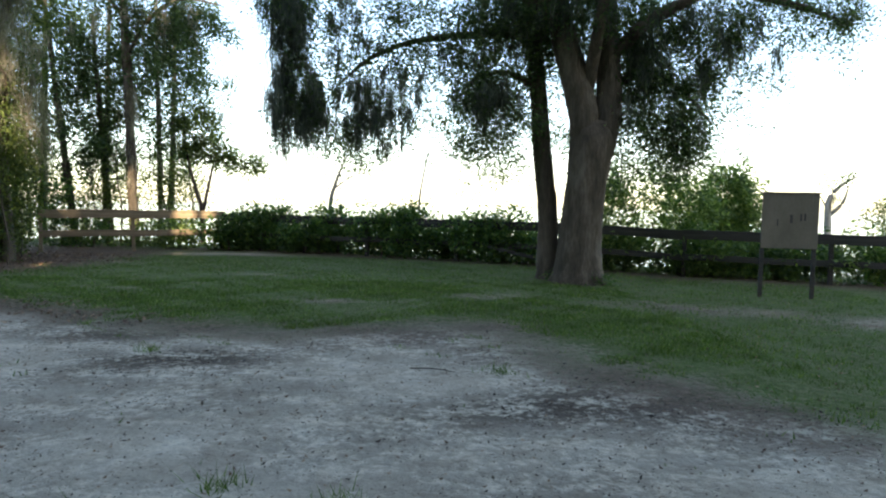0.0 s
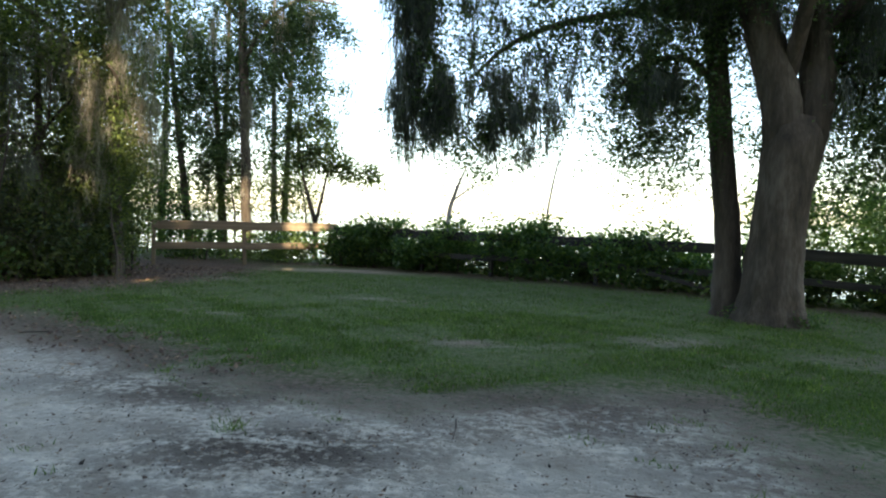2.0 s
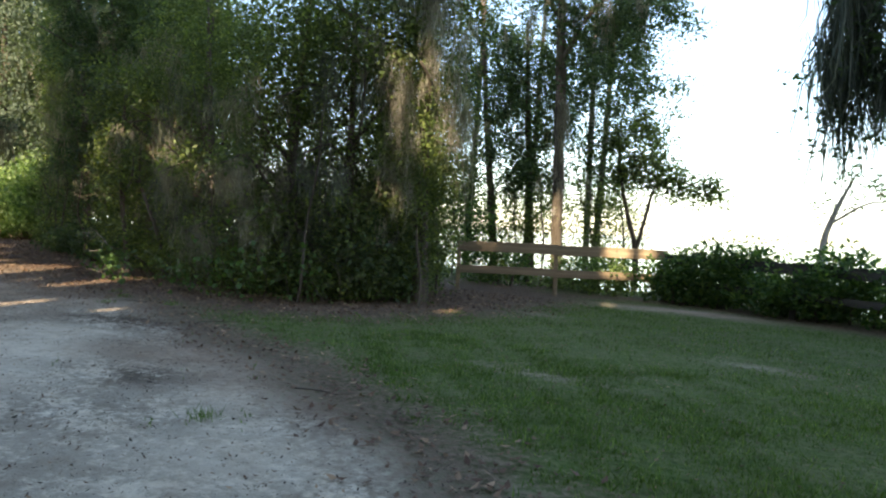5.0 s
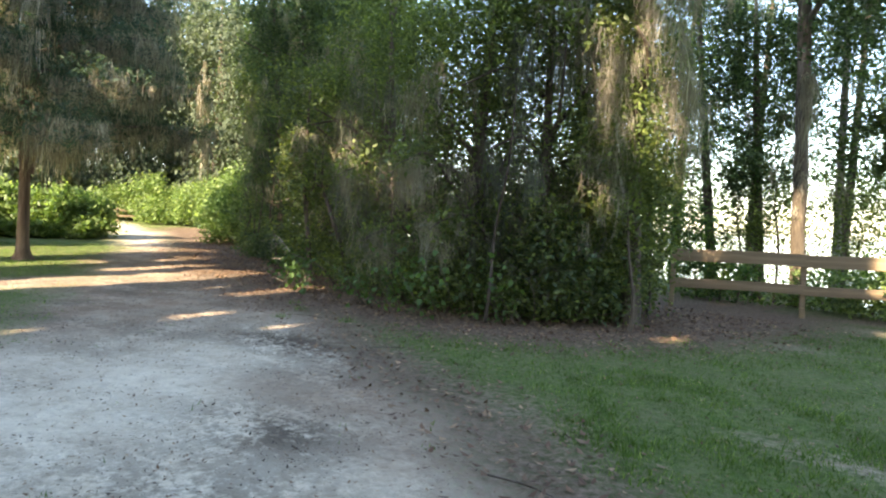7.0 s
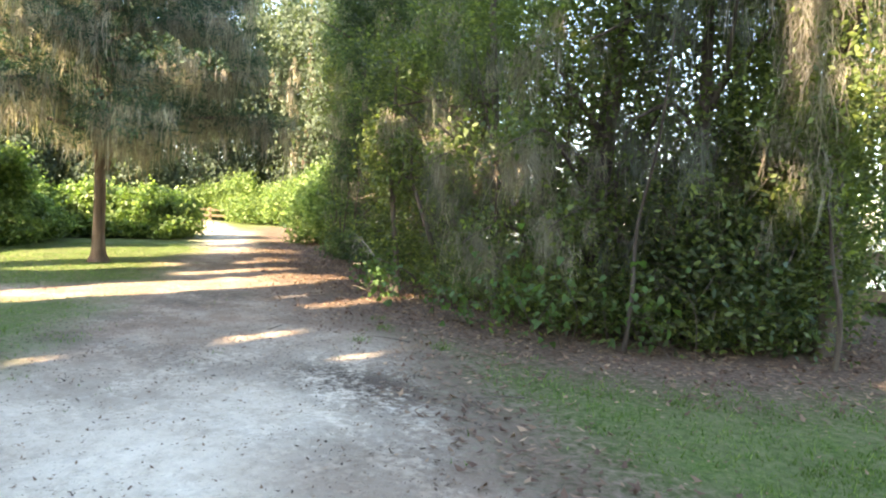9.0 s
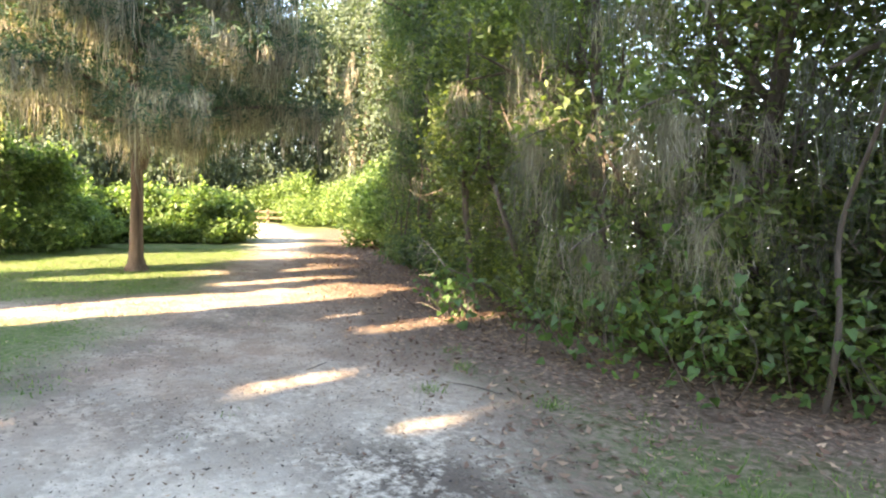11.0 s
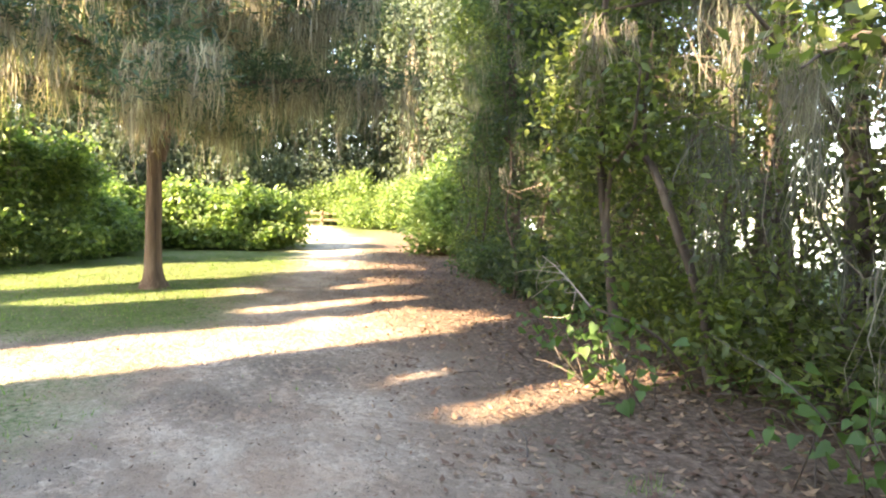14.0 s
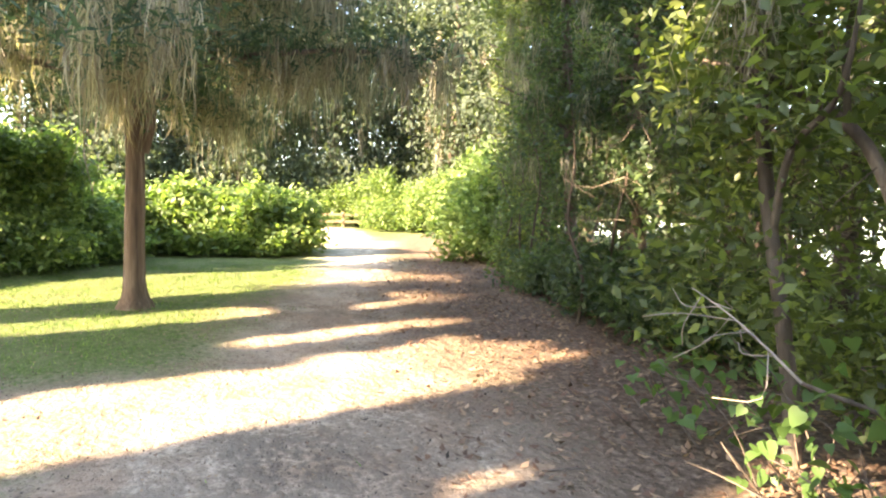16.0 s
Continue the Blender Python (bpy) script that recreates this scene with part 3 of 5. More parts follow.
    # leafy masses: centre, half size, clumps, leaves a clump
    masses = [((-2.35, 14.0, 5.2), (0.40, 0.5, 1.0), 36, 56), ((-2.2, 14.0, 3.9), (0.35, 0.4, 0.7), 20, 40), ((-1.3, 14.1, 3.7), (1.0, 0.6, 0.8), 30, 30), ((-0.6, 14.3, 3.1), (0.8, 0.4, 0.8), 26, 26), ((0.2, 14.4, 4.5), (0.9, 0.5, 0.6), 30, 30), ((-1.6, 14.0, 2.6), (0.7, 0.4, 0.4), 16, 24), ((-1.0, 14.3, 5.6), (1.5, 0.8, 0.6), 34, 46),
              ((0.6, 14.5, 5.4), (1.2, 0.8, 0.7), 36, 48), ((1.5, 14.5, 3.5), (0.95, 0.7, 0.85), 60, 75), ((1.7, 14.5, 4.9), (1.0, 0.8, 0.7), 40, 60), ((1.5, 14.4, 2.55), (0.8, 0.5, 0.55), 30, 45),
              ((4.9, 14.6, 3.5), (0.9, 0.6, 1.1), 70, 70), ((5.6, 14.5, 2.85), (0.65, 0.5, 0.6), 38, 65), ((4.9, 14.6, 5.0), (0.9, 0.8, 0.9), 48, 60), ((6.4, 14.4, 5.1), (0.9, 0.7, 0.8), 48, 60),
              ((8.3, 14.2, 5.5), (0.9, 0.6, 0.55), 26, 50), ((7.2, 14.2, 6.0), (0.9, 0.7, 0.5), 30, 50), ((3.2, 14.6, 6.2), (1.6, 1.2, 1.0), 80, 50), ((2.1, 14.2, 5.6), (1.2, 0.8, 0.6), 60, 46), ((3.5, 13.9, 5.5), (1.2, 0.6, 0.6), 46, 42), ((3.4, 14.9, 3.1), (1.0, 0.4, 1.1), 40, 45), ((4.6, 15.0, 2.7), (0.8, 0.5, 0.9), 44, 50), ((5.8, 14.7, 4.1), (0.8, 0.6, 0.8), 44, 50), ((3.3, 15.4, 4.6), (1.3, 0.4, 1.2), 54, 40),
              ((0.5, 14.0, 8.0), (3.2, 2.6, 1.3), 90, 50), ((4.0, 14.2, 8.8), (3.6, 3.0, 1.6), 110, 50), ((7.0, 14.4, 7.6), (2.4, 2.2, 1.2), 70, 50), ((4.2, 11.8, 7.8), (2.4, 1.6, 1.0), 50, 50)]
    masses += [((2.3, 14.9, 4.9), (0.8, 0.5, 0.9), 44, 50), ((4.6, 14.8, 5.6), (0.9, 0.5, 0.8), 40, 46), ((3.3, 15.2, 5.8), (1.2, 0.4, 0.8), 50, 44), ((1.7, 14.6, 5.5), (1.0, 0.5, 0.5), 34, 44), ((4.4, 14.6, 4.2), (0.6, 0.4, 0.9), 36, 46)]
    pts = np.vstack([spray(rng, clumps(rng, np.array(m) - (3.4, 14.4, z0), s, n), int(k * 1.6), 0.17) for m, s, n, k in masses])
    sprigs = []
    for b, _ in boughs:
        line = smooth_line(rel(b), 10)[12:]
        c = np.repeat(line, 4, axis=0) + rng.normal(size=(len(line) * 4, 3)) * (0.6, 0.5, 0.45) - (0, 0, 0.2)
        sprigs.append(spray(rng, c, 30, (0.16, 0.16, 0.13)))
    loose = [((-1.5, 14.1, 4.9), (1.2, 0.6, 0.9)), ((0.1, 14.2, 3.9), (1.2, 0.5, 0.9)), ((-1.1, 14.1, 2.9), (0.9, 0.4, 0.6)), ((0.9, 14.4, 4.7), (1.0, 0.6, 0.7)), ((-0.2, 14.2, 5.9), (1.6, 0.7, 0.5)),
             ((5.9, 14.4, 3.9), (1.0, 0.5, 0.9)), ((5.2, 14.5, 2.4), (0.8, 0.4, 0.6)), ((7.6, 14.2, 5.1), (1.3, 0.5, 0.6)), ((6.9, 14.3, 4.3), (0.7, 0.4, 0.4)), ((1.2, 14.4, 2.5), (1.0, 0.5, 0.6)), ((3.1, 15.1, 4.9), (1.1, 0.5, 1.0)), ((2.0, 14.3, 4.5), (0.7, 0.5, 0.8)), ((4.6, 14.5, 5.2), (0.8, 0.5, 0.8)), ((2.9, 15.1, 5.6), (1.5, 0.5, 0.5)), ((4.4, 14.9, 4.2), (0.7, 0.4, 0.8)), ((-1.8, 14.0, 3.1), (0.6, 0.4, 0.8)), ((-2.6, 14.0, 3.2), (0.4, 0.3, 0.7)), ((-0.9, 14.2, 4.6), (0.9, 0.5, 0.7)), ((0.7, 14.3, 3.2), (0.7, 0.4, 0.7))]
    sprigs += [spray(rng, clumps(rng, np.array(m) - (3.4, 14.4, z0), s, 13, 0.1), 40, 0.13) for m, s in loose]
    pts = np.vstack([pts] + sprigs)
    leaves("crown", pts, rng.uniform(0.045, 0.095, len(pts)), OAK_LEAF, oak, rng, 0.5)
    roots, size = [], []
    veils = [((-2.4, 13.9, 5.0), (0.26, 0.4, 0.9), 2600, 1.0), ((-2.05, 14.0, 3.6), (0.26, 0.3, 0.7), 2200, 1.0), ((-1.0, 14.1, 3.4), (0.8, 0.5, 0.6), 1700, 0.9), ((-0.6, 14.2, 2.9), (0.5, 0.4, 0.5), 160, 0.7),
             ((1.4, 14.3, 3.9), (0.8, 0.6, 0.5), 2300, 0.9), ((1.3, 14.5, 4.9), (1.4, 0.6, 0.4), 500, 0.9), ((0.2, 14.4, 4.9), (1.0, 0.5, 0.4), 260, 0.8), ((3.3, 13.9, 6.0), (1.2, 0.7, 0.7), 900, 1.3),
             ((4.7, 14.3, 4.5), (0.7, 0.6, 1.0), 1500, 1.3), ((5.4, 14.4, 3.2), (0.7, 0.5, 0.5), 480, 0.7), ((6.4, 14.1, 5.1), (0.7, 0.6, 0.5), 800, 0.9), ((7.8, 14.2, 5.5), (1.0, 0.5, 0.4), 160, 0.6), ((5.2, 14.3, 5.6), (1.0, 0.7, 0.6), 900, 1.2), ((-1.6, 14.0, 5.2), (1.0, 0.5, 0.7), 900, 1.1), ((-0.3, 14.1, 4.0), (0.9, 0.5, 0.6), 700, 1.0), ((5.8, 14.3, 4.2), (0.8, 0.5, 0.6), 700, 0.9), ((2.2, 14.2, 5.6), (0.9, 0.6, 0.5), 900, 1.2), ((3.0, 15.0, 5.4), (1.0, 0.3, 0.6), 900, 1.3), ((-2.6, 13.9, 3.9), (0.26, 0.3, 0.9), 1200, 1.4), ((-2.75, 13.9, 5.4), (0.3, 0.3, 0.7), 900, 1.2), ((-1.3, 14.1, 3.9), (0.9, 0.4, 0.7), 800, 1.2), ((-0.4, 14.2, 3.2), (0.6, 0.4, 0.5), 500, 0.9)]
    for m, s, n, length in veils:
        r, ln = tufts(rng, np.array(m) - (3.4, 14.4, z0), s, n, length)
        roots.append(r)
        size.append(ln)
    strands("spanish_moss", np.vstack(roots), np.concatenate(size), SHADED_MOSS, oak, rng, 0.007, 0.16, "hanging grey-green moss, coloured dark for backlit shade")
    # ferny weeds at the foot
    w = spray(rng, np.array([(0.55, -0.35, 0.12), (0.35, -0.55, 0.1), (-0.5, 0.1, 0.12)]), 120, (0.12, 0.10, 0.07))
    leaves("root_weeds", w, rng.uniform(0.04, 0.09, len(w)), VINE_LEAF, oak, rng, 0.45, -0.3, "small green weeds at the foot")["kind"] = "stuff"


build_oak()


# ---- notice board ----
def build_sign():
    sign = thing("notice_board", (7.2, 13.3, float(lie(7.2, 13.3))), "blank weathered notice board on two thin posts", "sign board")
    for x in (-0.46, 0.46):
        part("post", box(bmesh.new(), x - 0.035, x + 0.035, -0.035, 0.035, -0.3, 1.25, 0.006), SHADED_WOOD, sign)
    board = part("board", box(bmesh.new(), -0.50, 0.50, -0.065, -0.037, 0.95, 2.0, 0.008), BOARD, sign, "pale grey plywood panel")
    part("cap", box(bmesh.new(), -0.53, 0.53, -0.085, 0.03, 2.002, 2.03, 0.006), BOARD, sign)
    for x, z, w, h in ((0.02, 1.52, 0.05, 0.16), (0.19, 1.55, 0.035, 0.14), (0.26, 1.56, 0.035, 0.14), (-0.22, 1.45, 0.03, 0.12)):
        part("stain", box(bmesh.new(), x - w / 2, x + w / 2, -0.069, -0.066, z - h / 2, z + h / 2, 0), STAIN, board, "dark smeared mark")
    sign.rotation_euler = (0, 0, radians(-14))


build_sign()


# ---- trees and brush ----
LUSH = 1.5      # leaves a clump


def build_tree(name, label, base, lines, masses, veils, leaf, bark, moss, seed, leaf_size=(0.08, 0.155), spread=0.17, moss_width=0.006, category="tree", group="", sides=9):
    """A tree or tall shrub: first line is the trunk, the others limbs; masses (centre, half size, clumps, leaves) and veils
    (centre, half size, strands, length) are given in world metres."""
    rng = np.random.default_rng(seed)
    z0 = float(lie(base[0], base[1]))
    o = np.array((base[0], base[1], z0))
    t = thing(name, tuple(o), label, category, group)
    for k, (pts, rad) in enumerate(lines):
        limbs("trunk" if k == 0 else "limb", [([np.array(p) - o for p in pts], rad)], bark, t, sides if k == 0 else 7, 0.05, "", rng, 5)
    if masses:
        pts = np.vstack([spray(rng, clumps(rng, np.array(m) - o, s, n), int(k * LUSH), spread) for m, s, n, k in masses])
        pts = pts[pts[:, 2] > 0.03]
        leaves("crown", pts, rng.uniform(*leaf_size, len(pts)), leaf, t, rng, 0.48)
    roots, size = [], []
    for m, s, n, length in veils:
        r, ln = tufts(rng, np.array(m) - o, s, n, length, 0.15)
        roots.append(r)
        size.append(ln)
    if roots:
        strands("spanish_moss", np.vstack(roots), np.concatenate(size), moss, t, rng, moss_width, 0.17, "hanging grey moss")
    return t


def build_shore_trees():
    group = "trees behind the fence"
    up = lambda x, y, dx, top: [(x, y, -0.6), (x, y, 0.6), (x + dx * 0.25, y, top * 0.3), (x + dx * 0.6, y, top * 0.6), (x + dx, y, top)]  # noqa: E731
    build_tree("shore_tree", "slim dark leaning tree behind the fence", (-12.0, 24.0), [(up(-12.0, 24.0, -0.9, 9.0), (0.17, 0.14, 0.12, 0.09, 0.05))],
               [((-12.4, 23.9, 6.2), (1.4, 1.1, 2.4), 130, 36), ((-11.6, 23.6, 3.6), (1.2, 0.8, 1.0), 50, 30)], [((-12.3, 23.5, 5.5), (1.0, 0.6, 1.0), 150, 1.0)], OAK_LEAF, DARK_BARK, MOSS, 21, group=group)
    build_tree("shore_tree", "small brown-stemmed tree behind the fence", (-11.0, 24.5), [(up(-11.0, 24.5, -0.5, 8.0), (0.16, 0.14, 0.12, 0.09, 0.04))],
               [((-11.1, 24.4, 5.4), (1.4, 1.0, 2.2), 130, 36), ((-10.9, 24.2, 3.4), (1.1, 0.7, 0.9), 50, 30)], [((-11.0, 24.0, 4.6), (0.8, 0.6, 1.0), 220, 1.1)], OAK_LEAF, DARK_BARK, MOSS, 22, group=group)
    build_tree("shore_tree", "tall moss-wrapped tree behind the fence", (-9.7, 23.5), [(up(-9.7, 23.5, -0.4, 13.0), (0.19, 0.165, 0.15, 0.13, 0.06)), ([(-9.8, 23.5, 6.5), (-9.0, 23.3, 7.6), (-7.9, 23.2, 8.2), (-6.6, 23.1, 8.0)], (0.09, 0.07, 0.05, 0.02)),
                ([(-9.8, 23.5, 7.5), (-10.6, 23.2, 8.4), (-11.6, 23.0, 8.9)], (0.08, 0.06, 0.02))],
               [((-9.2, 23.4, 8.0), (2.4, 1.4, 1.6), 150, 40), ((-7.4, 23.2, 7.3), (1.3, 0.9, 1.0), 50, 36), ((-9.6, 23.4, 10.5), (2.6, 1.8, 1.6), 80, 36), ((-8.3, 23.2, 5.8), (1.2, 0.7, 0.9), 50, 30)],
               [((-9.6, 23.25, 4.9), (0.16, 0.14, 0.7), 560, 1.2), ((-9.7, 23.25, 2.9), (0.2, 0.14, 0.9), 260, 0.8), ((-9.5, 23.0, 7.6), (1.8, 0.7, 0.6), 620, 1.5), ((-7.6, 23.0, 7.6), (1.0, 0.6, 0.5), 300, 1.3)], OAK_LEAF, BARK, MOSS, 23, group=group)
    build_tree("shore_tree", "pale grey slender trunk behind the fence", (-9.4, 25.0), [(up(-9.4, 25.0, -0.1, 10.0), (0.12, 0.11, 0.10, 0.08, 0.04))],
               [((-9.0, 24.9, 6.8), (1.5, 1.0, 2.0), 100, 34), ((-8.9, 24.8, 3.8), (1.0, 0.6, 0.9), 40, 26)], [((-9.2, 24.6, 5.4), (0.7, 0.5, 0.9), 120, 0.9)], OAK_LEAF, PALE_BARK, MOSS, 24, group=group)
    for k, (x, y) in enumerate(((-14.2, 26.0), (-12.6, 27.5), (-10.2, 28.0))):
        build_tree("shore_tree", "leafy tree at the water's edge", (x, y), [(up(x, y, 0.3, 10.0), (0.16, 0.14, 0.12, 0.09, 0.04))],
                   [((x, y, 6.5), (1.9, 1.4, 2.8), 130, 34), ((x, y, 3.0), (1.4, 1.0, 1.0), 40, 30)], [((x, y - 0.5, 6.0), (1.4, 0.7, 1.4), 210, 1.2)], OAK_LEAF, DARK_BARK, MOSS, 500 + k, group=group)
    build_tree("sapling", "forked leafy sapling leaning over the fence", (-7.9, 25.0), [([(-7.9, 25.0, -0.6), (-7.9, 25.0, 1.1), (-8.2, 25.0, 2.2), (-8.5, 25.0, 3.6), (-8.5, 25, 4.8)], (0.10, 0.085, 0.06, 0.035, 0.015)),
                ([(-7.9, 25.0, 1.1), (-7.65, 25.0, 2.2), (-7.4, 25.0, 3.0), (-6.6, 24.9, 3.1), (-5.8, 24.9, 2.7)], (0.07, 0.05, 0.04, 0.025, 0.01))],
               [((-8.1, 25.0, 4.2), (1.1, 0.8, 1.1), 80, 34), ((-7.4, 25.0, 3.3), (0.8, 0.6, 0.5), 40, 30), ((-6.3, 24.9, 2.9), (0.8, 0.4, 0.35), 34, 28), ((-7.3, 25, 5.6), (1.0, 0.8, 0.6), 20, 26)], [], SHRUB_LEAF, DARK_BARK, MOSS, 25, group="saplings")
    for k, (x, y, high) in enumerate(((-12.9, 23.8, 3.0), (-11.4, 24.2, 2.7), (-10.4, 24.0, 3.2), (-9.0, 24.3, 2.8), (-8.5, 25.6, 3.4), (-13.9, 24.6, 3.4))):
        build_tree("sapling", "thin leafy shoot behind the fence", (x, y), [([(x, y, -0.5), (x + 0.05, y, high * 0.4), (x - 0.1, y, high * 0.75), (x, y, high)], (0.035, 0.03, 0.02, 0.008)), ([(x, y, high * 0.4), (x + 0.5, y - 0.1, high * 0.6)], (0.015, 0.006))],
                   [((x, y, high * 0.75), (0.75, 0.5, high * 0.3), 50, 20), ((x, y, high * 0.4), (0.8, 0.45, high * 0.32), 46, 18)], [((x, y - 0.1, high), (0.4, 0.3, 0.4), 90, 0.7)], SHRUB_LEAF, DARK_BARK, MOSS, 540 + k, (0.06, 0.13), 0.22, group="saplings")
    build_tree("sapling", "thin bare sapling by the water", (0.0, 24.0), [([(0.0, 24.0, -0.6), (0.0, 24.0, 1.5), (0.1, 24.0, 2.4), (0.25, 24.0, 3.2), (0.5, 24.0, 4.5)], (0.05, 0.04, 0.035, 0.03, 0.012)), ([(0.25, 24, 3.2), (0.7, 24, 3.9)], (0.02, 0.008))],
               [((0.4, 24.0, 4.3), (0.7, 0.4, 0.5), 9, 12)], [], OAK_LEAF, PALE_BARK, MOSS, 26, group="saplings")
    build_tree("sapling", "mossy half-dead sapling by the water", (-3.2, 24.5), [([(-3.25, 24.5, -0.6), (-3.2, 24.5, 1.4), (-3.0, 24.5, 2.3), (-2.6, 24.5, 3.3)], (0.09, 0.08, 0.06, 0.02)), ([(-3.05, 24.5, 2.1), (-2.3, 24.5, 2.6), (-1.6, 24.5, 2.6)], (0.035, 0.025, 0.008))],
               [((-2.6, 24.5, 2.9), (0.9, 0.5, 0.7), 14, 18)], [((-2.4, 24.4, 2.8), (0.8, 0.4, 0.4), 110, 0.5)], OAK_LEAF, PALE_BARK, MOSS, 27, group="saplings")
    build_tree("sapling", "bare broken snag in the shallows", (15.3, 24.5), [([(15.0, 24.5, -1.5), (15.0, 24.5, 0.8), (15.0, 24.5, 2.0), (15.5, 24.5, 2.6), (16.1, 24.5, 2.9)], (0.16, 0.13, 0.10, 0.05, 0.02)), ([(15.0, 24.5, 1.4), (15.5, 24.5, 1.9), (15.7, 24.5, 2.5)], (0.08, 0.06, 0.02)),
                ([(15.0, 24.5, 1.6), (14.6, 24.5, 2.2)], (0.05, 0.015))], [((15.4, 24.5, 2.7), (0.7, 0.4, 0.3), 10, 14)], [((15.2, 24.4, 2.1), (0.4, 0.2, 0.4), 120, 0.8)], OAK_LEAF, PALE_BARK, MOSS, 28, group="saplings")
    build_tree("sapling", "low spreading shore bush past the fence", (17.8, 24.5), [([(17.8, 24.5, -1.5), (17.7, 24.5, 0.6), (17.6, 24.5, 1.5)], (0.07, 0.05, 0.02))],
               [((17.8, 24.5, 1.4), (1.2, 0.7, 0.5), 40, 40), ((18.0, 24.5, 0.6), (1.2, 0.8, 0.6), 30, 40)], [], SHRUB_LEAF, DARK_BARK, MOSS, 29, group="saplings")


build_shore_trees()


def build_fence_brush():
    """Vines and brush that climb over the fence and stand behind it."""
    group = "vines along the fence"
    rows = [((-5.6, 22.0), [((-5.4, 21.9, 0.75), (1.1, 0.5, 0.55), 70, 34), ((-4.6, 21.7, 1.15), (1.0, 0.35, 0.2), 26, 26), ((-6.4, 22.3, 0.6), (0.7, 0.5, 0.5), 26, 30)], "tangled green vine swallowing the fence corner"),
            ((-2.6, 21.2), [((-2.6, 20.95, 0.9), (1.3, 0.4, 0.45), 56, 32), ((-3.6, 21.35, 0.55), (1.0, 0.4, 0.5), 40, 30)], "leafy vine draped over the fence rail"),
            ((-0.6, 20.4), [((-0.6, 20.05, 0.95), (1.1, 0.4, 0.4), 54, 34), ((0.2, 19.65, 0.6), (1.2, 0.4, 0.5), 44, 30), ((-0.1, 19.9, 1.25), (0.5, 0.3, 0.25), 16, 24)], "leafy vine draped over the fence rail"),
            ((2.2, 19.4), [((1.6, 19.05, 0.95), (0.8, 0.4, 0.35), 44, 34), ((2.6, 18.65, 0.5), (1.3, 0.4, 0.4), 44, 30), ((2.6, 18.8, 1.1), (0.5, 0.4, 0.5), 14, 24)], "leafy vine draped over the fence rail"),
            ((5.5, 18.3), [((5.0, 18.2, 1.7), (0.9, 0.6, 1.1), 60, 34), ((5.0, 18.0, 0.5), (1.5, 0.6, 0.5), 50, 30), ((7.0, 18.6, 1.6), (1.2, 0.7, 1.2), 70, 34)], "scrubby green bush behind the fence"),
            ((9.2, 20.0), [((9.3, 20.0, 1.3), (1.15, 0.8, 1.75), 190, 44), ((8.0, 19.6, 1.5), (1.0, 0.7, 1.0), 50, 34), ((9.3, 19.9, 0.2), (1.2, 0.8, 0.6), 50, 30)], "dense rounded vine mound behind the fence"),
            ((8.2, 17.0), [((8.0, 17.0, 0.45), (1.5, 0.6, 0.45), 70, 32)], "low green weeds behind the fence"),
            ((11.4, 15.8), [((11.2, 15.9, 0.5), (1.6, 0.7, 0.55), 70, 32), ((13.2, 15.2, 0.6), (1.4, 0.7, 0.6), 50, 32)], "low green weeds behind the fence"),
            ((-8.6, 23.2), [((-8.6, 23.0, 0.35), (1.6, 0.5, 0.45), 60, 26), ((-7.6, 22.4, 0.5), (0.7, 0.35, 0.45), 26, 26)], "straggly weeds at the foot of the fence"),
            ((-11.2, 22.6), [((-11.3, 22.6, 0.5), (1.4, 0.6, 0.6), 60, 28), ((-11.9, 22.9, 1.6), (0.8, 0.6, 0.7), 26, 26)], "straggly weeds at the foot of the fence")]
    for k in range(9):
        x = -5.2 + 2.05 * k
        y = FENCE_B[0][1] + (x - FENCE_B[0][0]) * -0.437 + 0.75
        rows.append(((x, y), [((x, y, 0.32), (1.15, 0.42, 0.42), 70, 30), ((x + 0.4, y + 0.5, 0.55), (1.0, 0.4, 0.4), 34, 28)], "dark weedy brush along the lake side of the fence"))
    for k, (base, masses, label) in enumerate(rows):
        x, y = base
        stems = [([(x + dx, y, -0.3), (x + dx * 1.4, y + 0.1, 0.5), (x + dx * 2.2, y, 1.0)], (0.03, 0.022, 0.008)) for dx in (-0.4, 0.1, 0.45)]
        build_tree("fence_vine", label, base, stems, masses, [], SUNLIT_LEAF if 4 <= k <= 8 else VINE_LEAF, DARK_BARK, MOSS, 40 + k, (0.08, 0.17), 0.18, category="shrub", group=group)


build_fence_brush()


